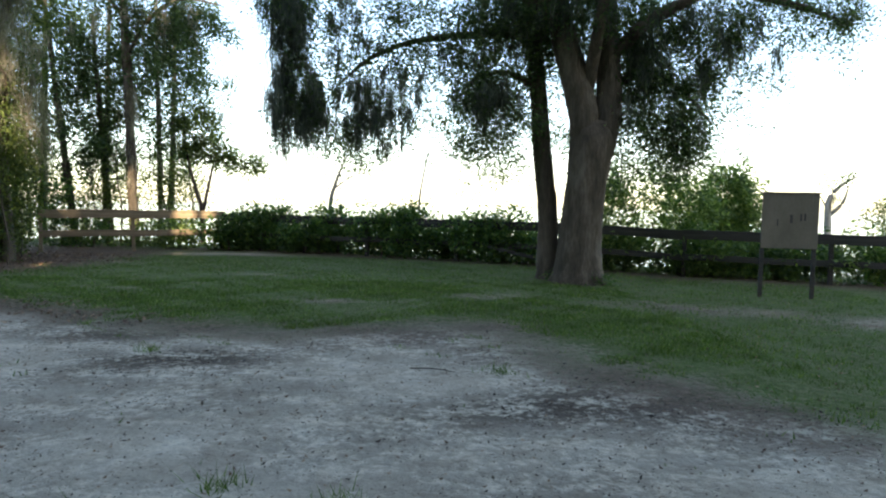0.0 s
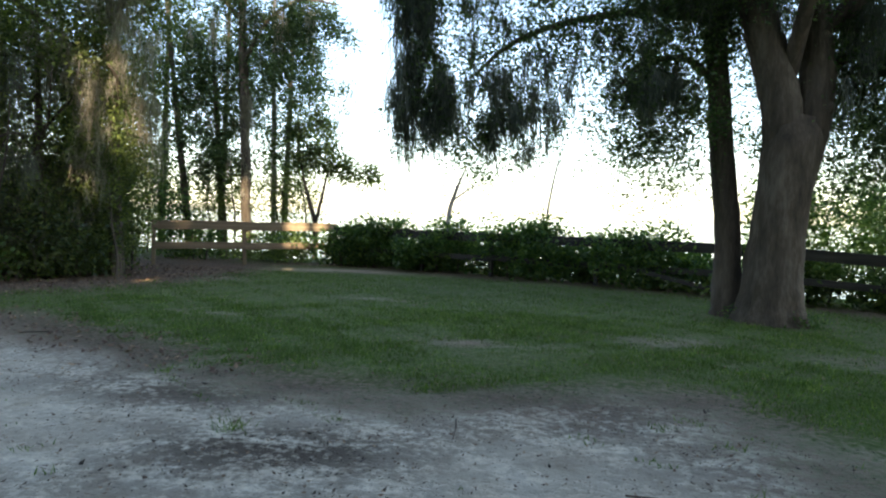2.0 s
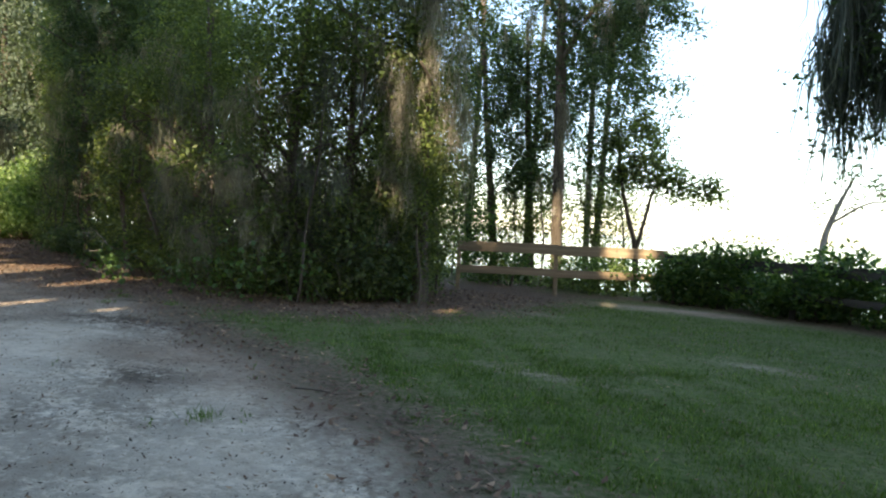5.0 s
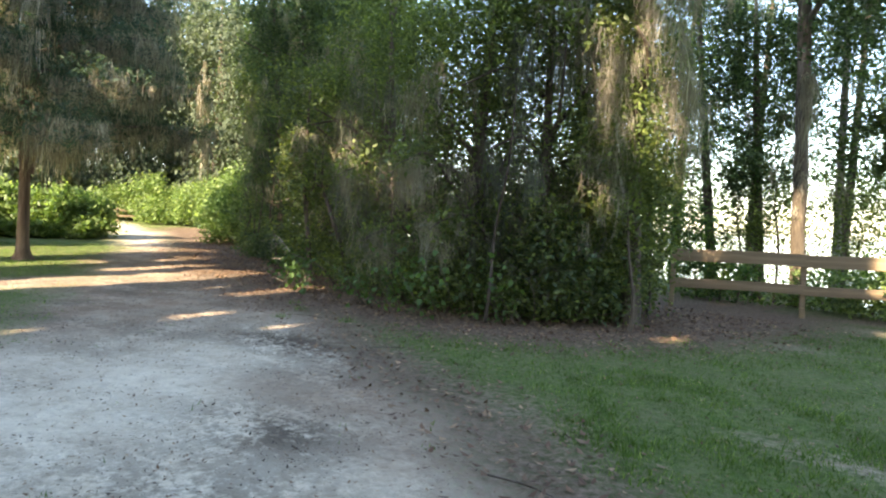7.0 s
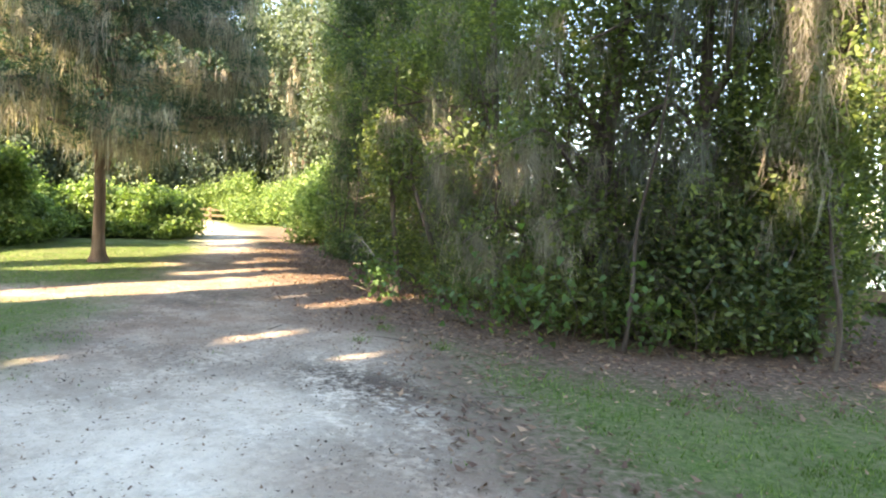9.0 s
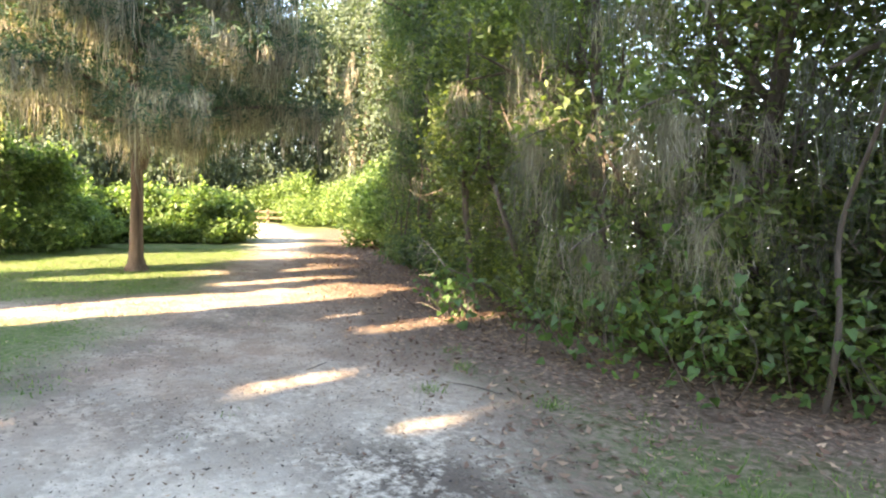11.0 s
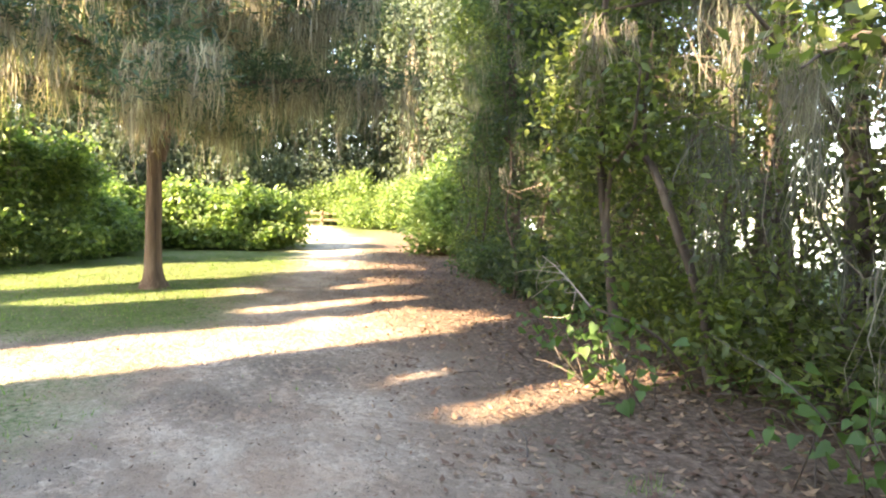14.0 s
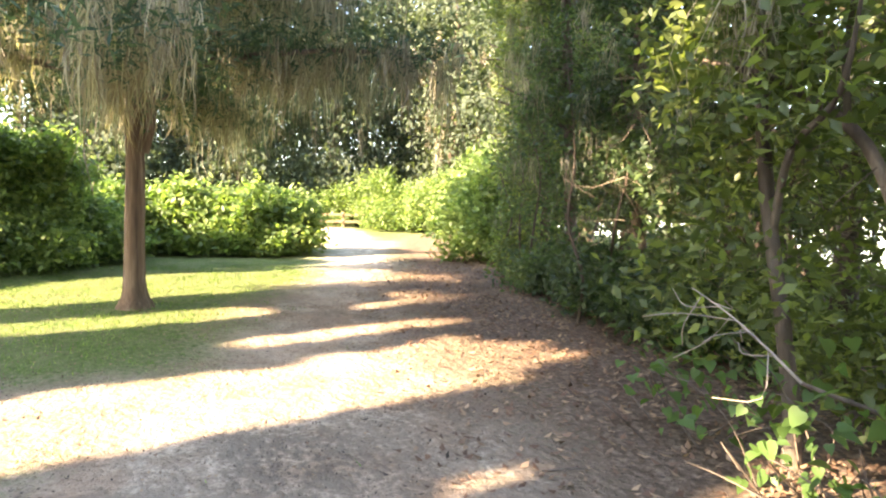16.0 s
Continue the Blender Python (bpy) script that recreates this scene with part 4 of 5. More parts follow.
def build_thicket():
    """The dark belt of trees and brush between the drive and the lake."""
    group = "trees of the lakeside thicket"
    # the mossy tree at its east end
    build_tree("moss_tree", "leaning tree draped thickly with pale spanish moss", (-9.9, 17.0),
               [([(-9.9, 17.0, -0.3), (-9.9, 17.0, 0.5), (-9.95, 17.0, 2.2), (-9.9, 16.9, 4.5), (-10.0, 16.8, 7.5), (-10.3, 16.8, 10.0)], (0.22, 0.17, 0.14, 0.12, 0.09, 0.03)), ([(-9.45, 16.3, -0.2), (-9.40, 16.3, 0.5), (-9.52, 16.3, 1.2), (-9.8, 16.6, 2.2)], (0.035, 0.028, 0.022, 0.012)),
                ([(-10.0, 16.9, 5.0), (-9.2, 16.3, 6.2), (-8.4, 15.9, 6.6)], (0.08, 0.06, 0.02)), ([(-9.9, 16.9, 4.2), (-10.8, 16.0, 5.4), (-11.6, 15.4, 6.0)], (0.08, 0.05, 0.02)), ([(-9.9, 17, 3.6), (-9.3, 16.2, 4.2), (-9.2, 15.7, 4.5)], (0.05, 0.04, 0.02))],
               [((-9.8, 16.7, 6.8), (1.8, 1.5, 1.3), 130, 44), ((-9.9, 16.8, 9.2), (2.6, 2.2, 1.6), 100, 40), ((-10.3, 17.4, 3.4), (1.0, 0.8, 1.9), 90, 36), ((-10.9, 18.6, 4.6), (1.0, 1.0, 2.6), 130, 36), ((-9.7, 17.9, 6.6), (1.0, 1.0, 1.2), 60, 36), ((-11.3, 18.9, 1.4), (0.6, 0.8, 1.1), 50, 32), ((-10.3, 16.8, 0.9), (0.8, 0.6, 0.9), 90, 36), ((-10.2, 16.6, 1.9), (0.6, 0.4, 0.8), 46, 34), ((-9.8, 16.35, 3.0), (0.7, 0.35, 1.3), 70, 30), ((-10.0, 16.3, 4.8), (0.9, 0.4, 1.0), 70, 30), ((-10.2, 17.4, 2.0), (0.5, 0.6, 1.2), 60, 30), ((-10.9, 18.2, 1.0), (0.5, 0.8, 0.9), 60, 30)],
               [((-9.7, 16.0, 3.9), (0.6, 0.3, 0.8), 1100, 1.3), ((-9.1, 16.4, 5.0), (0.8, 0.5, 1.0), 1100, 1.5), ((-10.5, 15.8, 5.0), (1.0, 0.4, 0.9), 1100, 1.5), ((-9.6, 16.2, 6.8), (1.6, 0.9, 0.9), 1700, 1.9), ((-9.9, 16.0, 2.5), (0.9, 0.3, 0.8), 700, 0.9), ((-9.2, 17.2, 3.6), (0.5, 0.5, 1.0), 800, 1.4), ((-10.6, 18.6, 4.6), (0.8, 0.8, 1.4), 700, 1.5)],
               SHRUB_LEAF, BARK, MOSS, 61, (0.06, 0.12), 0.22, 0.004, group=group)
    build_tree("leaning_tree", "slender brown trunk with bent boughs in the thicket", (-16.75, 14.85),
               [([(-16.72, 14.85, -0.2), (-16.76, 14.85, 0.5), (-17.0, 14.85, 1.7), (-17.1, 14.85, 2.75), (-17.25, 15.0, 4.6)], (0.07, 0.055, 0.048, 0.042, 0.025)),
                ([(-16.95, 14.85, 1.5), (-16.75, 14.75, 2.0), (-16.4, 14.7, 2.3), (-16.2, 14.6, 2.9)], (0.03, 0.025, 0.02, 0.008))],
               [((-17.2, 15.0, 4.4), (1.1, 0.8, 0.7), 40, 30), ((-16.9, 14.75, 2.6), (0.9, 0.35, 0.8), 34, 26), ((-17.2, 14.7, 1.2), (0.7, 0.3, 0.5), 18, 24)], [((-16.9, 14.6, 3.2), (0.9, 0.3, 0.6), 280, 0.9)], SHRUB_LEAF, DARK_BARK, MOSS, 62, group=group)
    build_tree("leaning_tree", "thin dark bough arching out of the thicket", (-15.95, 15.35),
               [([(-15.95, 15.35, -0.2), (-16.0, 15.3, 0.6), (-16.3, 15.05, 1.7), (-16.57, 15.0, 2.16), (-17.13, 14.95, 2.54), (-17.9, 14.9, 2.85)], (0.06, 0.05, 0.042, 0.036, 0.028, 0.01)),
                ([(-16.57, 15.0, 2.16), (-16.6, 15.0, 2.7), (-16.4, 14.9, 3.3)], (0.025, 0.02, 0.008))],
               [((-17.5, 14.9, 2.9), (0.7, 0.4, 0.35), 16, 22)], [], SHRUB_LEAF, DARK_BARK, MOSS, 63, group=group)
    for k, (x, y, z, n, label) in enumerate(((-13.1, 14.05, 1.35, 230, "low bough trailing ragged moss at the brush edge"), (-12.5, 14.2, 2.6, 276, "low bough trailing ragged moss at the brush edge"), (-14.0, 14.1, 2.5, 230, "mossy bough reaching over the leaf litter"), (-11.9, 14.5, 1.6, 138, "low bough trailing ragged moss at the brush edge"))):
        build_tree("mossy_bough", label, (x, y + 1.6), [([(x, y + 1.6, -0.2), (x + 0.05, y + 1.4, z * 0.6), (x - 0.05, y + 0.6, z + 0.1), (x, y, z), (x + 0.1, y - 0.35, z - 0.15)], (0.04, 0.035, 0.025, 0.014, 0.006))],
                   [((x, y + 0.2, z), (0.45, 0.45, 0.25), 12, 16)], [((x, y, z - 0.05), (0.5, 0.35, 0.25), n * 2, 1.0), ((x, y, z - 0.3), (0.45, 0.35, 0.35), n, 0.6)], SHRUB_LEAF, DARK_BARK, MOSS, 640 + k, moss_width=0.0026, category="branch", group="mossy boughs")
    spots = [(-11.2, 16.2, 6.8), (-12.6, 15.7, 6.6), (-13.6, 16.6, 6.4), (-14.9, 15.8, 6.6), (-16.3, 16.3, 8.4), (-17.9, 16.8, 8.0), (-19.6, 17.2, 8.8), (-21.8, 17.6, 11.0), (-24.3, 18.0, 12.0), (-27.0, 19.0, 9.0),
             (-12.0, 18.6, 8.0), (-15.3, 18.8, 6.0), (-19.0, 20.0, 8.5), (-24.0, 21.0, 10.0), (-13.6, 19.6, 6.5), (-11.3, 18.2, 5.0), (-30.5, 21.3, 9.0), (-34.5, 23.0, 9.5), (-20.8, 20.6, 9.0)]
    for k, (x, y, high) in enumerate(spots):
        rng = np.random.default_rng(200 + k)
        front, far_end = k < 10, x < -19.2
        lean = rng.normal(0, 0.5, 2)
        lines = [([(x, y, -0.3), (x, y, 0.6), (x + lean[0] * 0.4, y + lean[1] * 0.3, high * 0.45), (x + lean[0], y + lean[1], high)], (0.15, 0.12, 0.085, 0.02))]
        for j in range(3):
            dx, dy = rng.normal(0, 0.7), rng.normal(-0.2, 0.4)
            lines.append(([(x + dx, y + dy, -0.2), (x + dx * 1.2 + rng.normal(0, 0.12), y + dy, 0.7), (x + dx * 1.1 + rng.normal(0, 0.3), y + dy + rng.normal(0, 0.2), 1.5), (x + dx * 1.2 + rng.normal(0, 0.35), y + dy, 2.5), (x + dx * 1.5, y + dy * 1.3, 3.4 + rng.uniform(0, 1.2))], (0.030, 0.026, 0.022, 0.016, 0.006)))
        for j in range(4):
            a = rng.uniform(0, 6.28)
            h = rng.uniform(0.2, 0.6) * high
            r = rng.uniform(0.8, 1.6)
            lines.append(([(x + lean[0] * 0.3, y + lean[1] * 0.2, h), (x + math.cos(a) * r * 0.5, y + math.sin(a) * r * 0.5, h + 0.5), (x + math.cos(a) * r, y + math.sin(a) * r - 0.2, h + 0.6 + rng.normal() * 0.3)], (0.05, 0.035, 0.012)))
        lush = 1.7 if far_end else ((0.9 if front else 0.3) if -19.5 < x < -14.5 else (1.35 if front else 0.85))
        masses = [((x + lean[0] * 0.6, y + lean[1] * 0.6, high * 0.78), (1.5, 1.3, high * 0.22), int((95 if front else 60) * lush), 38), ((x, y, high * 0.48), (1.4, 1.15, high * 0.19), int((56 if front else 62) * lush), 34),
                  ((x - 0.2, y - 0.15, high * 0.25), (1.3, 0.9, high * 0.13), int((44 if front else 56) * lush), 34), ((x + 0.1, y - 0.4, 0.5), (1.25, 0.7, 0.5), int((56 if front else 30) * lush), 34)]
        veils = [((x, y - 0.8, high * 0.62), (1.2, 0.45, high * 0.12), (620 if x > -15.5 else 420) if front else 240, 1.4), ((x + 0.1, y - 0.95, high * 0.36), (1.1, 0.35, high * 0.10), (480 if x > -15.5 else 260) if front else 160, 1.2), ((x, y - 0.9, high * 0.2), (1.0, 0.35, 0.4), 280 if x > -15.5 else 60, 0.7)]
        if 4 <= k <= 9:     # leaves gathered in clear clusters
            masses = [(m, s, int(n * 0.75), int(c * 1.5)) for m, s, n, c in masses]
        label = "dense evergreen shrub tree trailing moss strands" if x > -18.5 else "leafy shrub tree catching sun beside the drive"
        leaf = EVERGREEN if k == 7 else OAK_LEAF if k in (6, 8, 10, 12, 14) else SHRUB_LEAF
        shrub = build_tree("shrub_tree", label, (x, y), lines, masses, veils, leaf, DARK_BARK, MOSS if k % 3 else DARK_MOSS, 70 + k, (0.08, 0.16) if far_end else (0.06, 0.135), 0.19 if 4 <= k <= 9 else 0.24, 0.004, "tree", group, 8)
        twiggy(shrub, rng, (0, -0.5, high * 0.3), (1.4, 0.8, high * 0.3), 700 if front else 200)


build_thicket()


def build_understory():
    """Dark brush that fills the thicket's foot."""
    for k, (x, y) in enumerate(((-11.0, 17.6), (-11.8, 17.0), (-13.2, 17.4), (-14.6, 17.2), (-12.4, 19.0), (-10.9, 16.4), (-20.4, 18.6))):
        high = 1.9 if k % 2 else 2.4
        stems = [([(x + dx, y, -0.3), (x + dx * 1.3, y - 0.1, high * 0.4), (x + dx * 2.0, y - 0.1, high * 0.8)], (0.03, 0.022, 0.008)) for dx in (-0.5, 0.0, 0.45)]
        brush = build_tree("understory_bush", "dark leafy brush at the foot of the thicket", (x, y), stems,
                           [((x, y, high * 0.45), (1.05, 0.8, high * 0.5), 110, 34), ((x, y + 0.3, high * 0.9), (0.9, 0.7, high * 0.3), 50, 30)], [],
                           OAK_LEAF if k % 3 else SHRUB_LEAF, DARK_BARK, MOSS, 700 + k, (0.06, 0.13), 0.24, category="bush", group="brush under the thicket")
        twiggy(brush, np.random.default_rng(760 + k), (0, -0.4, high * 0.4), (1.0, 0.7, high * 0.4), 300)


build_understory()


# ---- cedar on the lawn ----
def build_cedar():
    rng = np.random.default_rng(31)
    x, y = -24.4, 10.5
    z0 = float(lie(x, y))
    t = thing("cedar_tree", (x, y, z0), "red-barked cedar with spreading mossy boughs on the lawn", "tree")
    limbs("trunk", [([(0, 0, -0.3), (0, 0, 0.0), (0, 0, 0.22), (0, 0, 0.7), (0.0, 0.02, 2.2), (0.0, -0.03, 3.4), (0, -0.05, 5.0), (0, 0, 8.5)], (0.33, 0.27, 0.18, 0.145, 0.128, 0.118, 0.10, 0.04))], CEDAR_BARK, t, 18, 0.025, "", rng, 5, 0.07)
    limbs("side_stem", [([(0.05, 0.12, 2.3), (0.05, 0.22, 2.8), (0.0, 0.22, 3.6), (0, 0.3, 5.0)], (0.10, 0.10, 0.085, 0.04))], CEDAR_BARK, t, 9, 0.04, "", rng)
    roots, size, tips = [], [], []
    for k in range(36):
        h = 3.0 + 5.6 * (k / 36) ** 1.05
        a = k * 2.4 + rng.normal() * 0.2
        d = np.array((math.cos(a), math.sin(a), 0))
        r = (4.6 - 0.33 * (h - 2.9)) * rng.uniform(0.75, 1.1) * (1 + 0.3 * max(0.0, d[1]))
        pts = [d * 0.1 + (0, 0, h), d * r * 0.35 + (0, 0, h + 0.25), d * r * 0.7 + (0, 0, h + 0.35), d * r + (0, 0, h + 0.2)]
        limbs("bough", [(pts, (0.07, 0.05, 0.035, 0.012))], DARK_BARK, t, 6, 0.05, "", rng, 4)
        line = smooth_line(pts, 8)[5:]
        c = np.repeat(line, 9, axis=0) + rng.normal(size=(len(line) * 9, 3)) * (0.42, 0.42, 0.24)
        tips.append(spray(rng, c, 12, (0.12, 0.12, 0.09)))
        m = np.repeat(line[3:], 4, axis=0) + rng.normal(size=(len(line[3:]) * 4, 3)) * (0.34, 0.34, 0.12)
        m = m[(rng.uniform(size=len(m)) < 0.85) & (np.hypot(m[:, 0], m[:, 1]) > 1.0)]
        off = rng.normal(size=(len(m) * 24, 3)) * (0.07, 0.07, 0.06)
        roots.append(np.repeat(m, 24, axis=0) + off)
        mid = np.exp(-(np.hypot(off[:, 0], off[:, 1]) / 0.08) ** 2)
        size.append(np.repeat(0.35 + 1.35 * rng.beta(1.3, 2.2, len(m)), 24) * (0.15 + mid) * rng.uniform(0.55, 1.1, len(off)))
    tips = np.vstack(tips)
    leaves("crown", tips, rng.uniform(0.09, 0.2, len(tips)), CEDAR_LEAF, t, rng, 0.22, 0.2)
    strands("spanish_moss", np.vstack(roots), np.concatenate(size), MOSS, t, rng, 0.008, 0.16, "curtain of hanging grey moss")


build_cedar()


# ---- hedges and woods to the west ----
def lumps(rng, x, y, z, wide, high, count):
    """Small bulges of vine on the skin of a hedge."""
    rows = []
    for k in range(count):
        a, f = rng.uniform(-1.9, 1.9), rng.uniform(0.15, 1.0)
        r = wide * math.sqrt(max(0.15, 1 - f * f * 0.75)) * rng.uniform(0.8, 1.1)
        rows.append(((x + math.cos(a) * r, y + math.sin(a) * r, z + high * f * rng.uniform(0.85, 1.1)), (rng.uniform(0.25, 0.5), rng.uniform(0.25, 0.5), rng.uniform(0.15, 0.35)), 9, 26))
    return rows


def build_west():
    bump = np.random.default_rng(78)
    group = "vine-covered hedge past the lawn"
    for k, (x, y, w, h) in enumerate(((-33.6, 9.6, 1.5, 1.7), (-33.4, 11.6, 1.4, 1.85), (-33.0, 13.4, 1.3, 1.75))):
        g = float(lie(x, y))
        stems = [([(x, y + d, g - 0.2), (x, y + d, g + 0.6), (x, y + d * 1.5, g + 1.2)], (0.04, 0.03, 0.01)) for d in (-0.4, 0.3)]
        build_tree("hedge", "sunlit broad-leaved vine hedge across the lawn", (x, y), stems, [((x, y, g + h * 0.45), (1.1, 1.35, h * 0.46), 120, 40), ((x + 0.2, y - 0.5, g + h * 0.72), (0.8, 0.7, h * 0.3), 40, 34), ((x + 0.4, y + 0.6, g + h * 0.6), (0.8, 0.6, h * 0.3), 34, 34), ((x + 0.9, y + 0.1, g + 0.35), (0.6, 1.2, 0.4), 40, 30)] + lumps(bump, x, y, g, 1.15, h * 0.92, 9), [], SUNLIT_LEAF, DARK_BARK, MOSS, 300 + k, (0.13, 0.27), 0.17, category="hedge", group=group)
    for k, (x, y, w, h) in enumerate(((-28.8, 6.3, 1.6, 3.9), (-30.0, 7.9, 1.4, 3.0), (-31.6, 8.7, 1.0, 1.7), (-27.6, 5.2, 1.3, 2.0))):
        g = float(lie(x, y))
        stems = [([(x, y + d, g - 0.2), (x, y + d, g + 1.0), (x, y + d * 1.5, g + 2.0)], (0.06, 0.04, 0.01)) for d in (-0.4, 0.3)]
        build_tree("bush", "tall green bush smothered in vines", (x, y), stems, [((x, y, g + h * 0.44), (w, w * 0.85, h * 0.46), 190, 40), ((x + 0.3, y - 0.4, g + h * 0.8), (w * 0.6, w * 0.5, h * 0.22), 44, 34), ((x + 0.8, y + 0.5, g + 0.5), (1.2, 0.9, 0.6), 60, 34)] + lumps(bump, x, y, g, w, h * 0.9, 12), [((x + 0.8, y, g + h * 0.75), (1.2, 1.0, 0.4), 160, 1.0)], SUNLIT_LEAF, DARK_BARK, MOSS, 310 + k, (0.10, 0.21), 0.17, category="bush", group="bushes by the lawn")
    for k, (x, y, w, h) in enumerate(((-45.5, 21.2, 2.2, 2.8), (-42.5, 23.2, 2.2, 2.9), (-49.0, 19.5, 2.4, 2.4), (-40.0, 23.4, 2.0, 3.4), (-33.0, 20.6, 1.8, 3.4), (-30.2, 19.2, 1.3, 2.8))):
        g = float(lie(x, y))
        stems = [([(x, y + d, g - 0.2), (x, y + d, g + 1.0), (x, y + d * 1.5, g + 2.0)], (0.06, 0.04, 0.01)) for d in (-0.4, 0.3)]
        build_tree("bush", "bright sunlit bush at the bend of the drive", (x, y), stems, [((x, y, g + h * 0.42), (w, w * 0.85, h * 0.44), 120, 36)] + lumps(bump, x, y, g, w, h * 0.9, 14), [], SUNLIT_LEAF, DARK_BARK, MOSS, 330 + k, (0.12, 0.24), 0.26, category="bush", group="bushes at the bend")
    # low rail fence at the bend
    far = thing("rail_fence", (-46.5, 16.4, float(lie(-46.5, 16.4))), "low grey split-rail fence at the bend", "fence")
    for yy in (0, 2.2, 4.4):
        part("post", box(bmesh.new(), -0.06, 0.06, yy - 0.06, yy + 0.06, -0.3, 0.85), FENCE_WOOD, far)
    for z in (0.35, 0.7):
        for yy in (0, 2.2):
            part("rail", box(bmesh.new(), 0.062, 0.11, yy - 0.05, yy + 2.25, z - 0.06, z + 0.06), FENCE_WOOD, far)
    # woods that close the view
    rng = np.random.default_rng(77)
    first = None
    woods = [(-58, 6), (-54, 10.5), (-56, 16), (-55, 22), (-62, 27), (-51, 27), (-64, 13), (-43, 27), (-47.5, 25), (-53, 25), (-44, 31), (-38, 27.5), (-50, 7), (-50.5, 14), (-51, 19), (-33, 26), (-66, 20), (-60, 33), (-49, 1), (-57, -3), (-54, 4)]
    for k, (x, y) in enumerate(woods):
        if first is None:
            g = float(lie(x, y))
            masses = [((x, y, g + 8.5), (3.6, 3.6, 3.0), 190, 16), ((x + 0.8, y, g + 5.0), (3.0, 3.0, 1.7), 120, 16), ((x + 0.5, y, g + 2.0), (2.6, 2.8, 1.7), 140, 16)]
            veils = [((x, y, g + 6.5), (2.9, 2.9, 1.6), 900, 2.0), ((x, y, g + 4.2), (2.6, 2.6, 0.9), 500, 1.7)]
            first = build_tree("woodland_tree", "tall mossy woodland tree closing the view", (x, y), [([(x, y, g - 0.3), (x, y, g + 3), (x + 0.3, y, g + 7), (x + 0.2, y, g + 11)], (0.4, 0.32, 0.22, 0.06)), ([(x, y, g + 4), (x + 1.5, y + 1, g + 6), (x + 2.8, y + 1.6, g + 7)], (0.14, 0.1, 0.03))],
                               masses, veils, HAZY_LEAF, BARK, MOSS, 401, (0.22, 0.38), 0.4, 0.02, group="woodland trees")
        else:
            o = copy_thing(first, pose(x, y, float(lie(x, y)), 0, 0, rng.uniform(0, 360)))
            s = rng.uniform(0.85, 1.15)
            o.scale = (s, s, s * rng.uniform(1.35, 1.65))


build_west()


# ---- unseen woods added to the south, to shade the drive ----
# spots where left-out leaves pass the low sun: x, y, half width, half length
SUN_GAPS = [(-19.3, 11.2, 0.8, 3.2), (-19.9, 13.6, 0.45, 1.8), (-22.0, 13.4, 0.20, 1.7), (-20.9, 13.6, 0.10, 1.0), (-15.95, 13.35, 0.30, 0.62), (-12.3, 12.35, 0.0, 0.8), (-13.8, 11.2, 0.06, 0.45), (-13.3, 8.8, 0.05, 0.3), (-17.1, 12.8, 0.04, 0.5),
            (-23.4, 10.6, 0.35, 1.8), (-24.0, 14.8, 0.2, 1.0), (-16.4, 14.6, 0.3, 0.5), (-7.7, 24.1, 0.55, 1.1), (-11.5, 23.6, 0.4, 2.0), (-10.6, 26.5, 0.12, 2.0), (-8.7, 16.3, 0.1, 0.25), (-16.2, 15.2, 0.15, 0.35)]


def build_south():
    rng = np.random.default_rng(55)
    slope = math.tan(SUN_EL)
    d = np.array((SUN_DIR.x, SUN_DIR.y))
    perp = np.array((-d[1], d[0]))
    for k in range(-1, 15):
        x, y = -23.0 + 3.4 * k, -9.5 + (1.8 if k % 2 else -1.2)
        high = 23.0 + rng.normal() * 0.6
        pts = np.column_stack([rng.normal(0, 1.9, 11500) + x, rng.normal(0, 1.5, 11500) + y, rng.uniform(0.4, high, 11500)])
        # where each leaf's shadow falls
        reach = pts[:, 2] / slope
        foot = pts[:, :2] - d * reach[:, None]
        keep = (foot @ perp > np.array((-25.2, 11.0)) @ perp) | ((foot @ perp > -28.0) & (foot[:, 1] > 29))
        # leaves left out here, so the sun reaches the cedar's boughs and the bend
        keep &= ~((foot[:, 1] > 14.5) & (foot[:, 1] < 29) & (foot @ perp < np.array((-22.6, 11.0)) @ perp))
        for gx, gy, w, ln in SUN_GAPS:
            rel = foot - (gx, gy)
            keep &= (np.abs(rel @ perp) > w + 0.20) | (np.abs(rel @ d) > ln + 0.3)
        # leaves left out for ragged light on the crowns across the lawn
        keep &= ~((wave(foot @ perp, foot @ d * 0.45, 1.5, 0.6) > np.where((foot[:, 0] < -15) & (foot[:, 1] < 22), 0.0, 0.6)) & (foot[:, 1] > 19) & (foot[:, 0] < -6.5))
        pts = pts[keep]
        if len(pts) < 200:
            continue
        t = thing("shade_tree", (x, y, 0), "unseen tall leafy tree added to shade the drive", "tree", "trees of the southern wood")
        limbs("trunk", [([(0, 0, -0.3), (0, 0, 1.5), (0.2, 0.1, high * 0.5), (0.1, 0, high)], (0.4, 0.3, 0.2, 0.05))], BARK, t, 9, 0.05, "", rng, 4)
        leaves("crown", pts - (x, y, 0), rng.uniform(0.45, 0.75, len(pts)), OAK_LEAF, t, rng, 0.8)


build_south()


# ---- grass, litter and small things on the ground ----
def scatter(rng, count, x0, x1, y0, y1):
    return rng.uniform(x0, x1, count), rng.uniform(y0, y1, count)


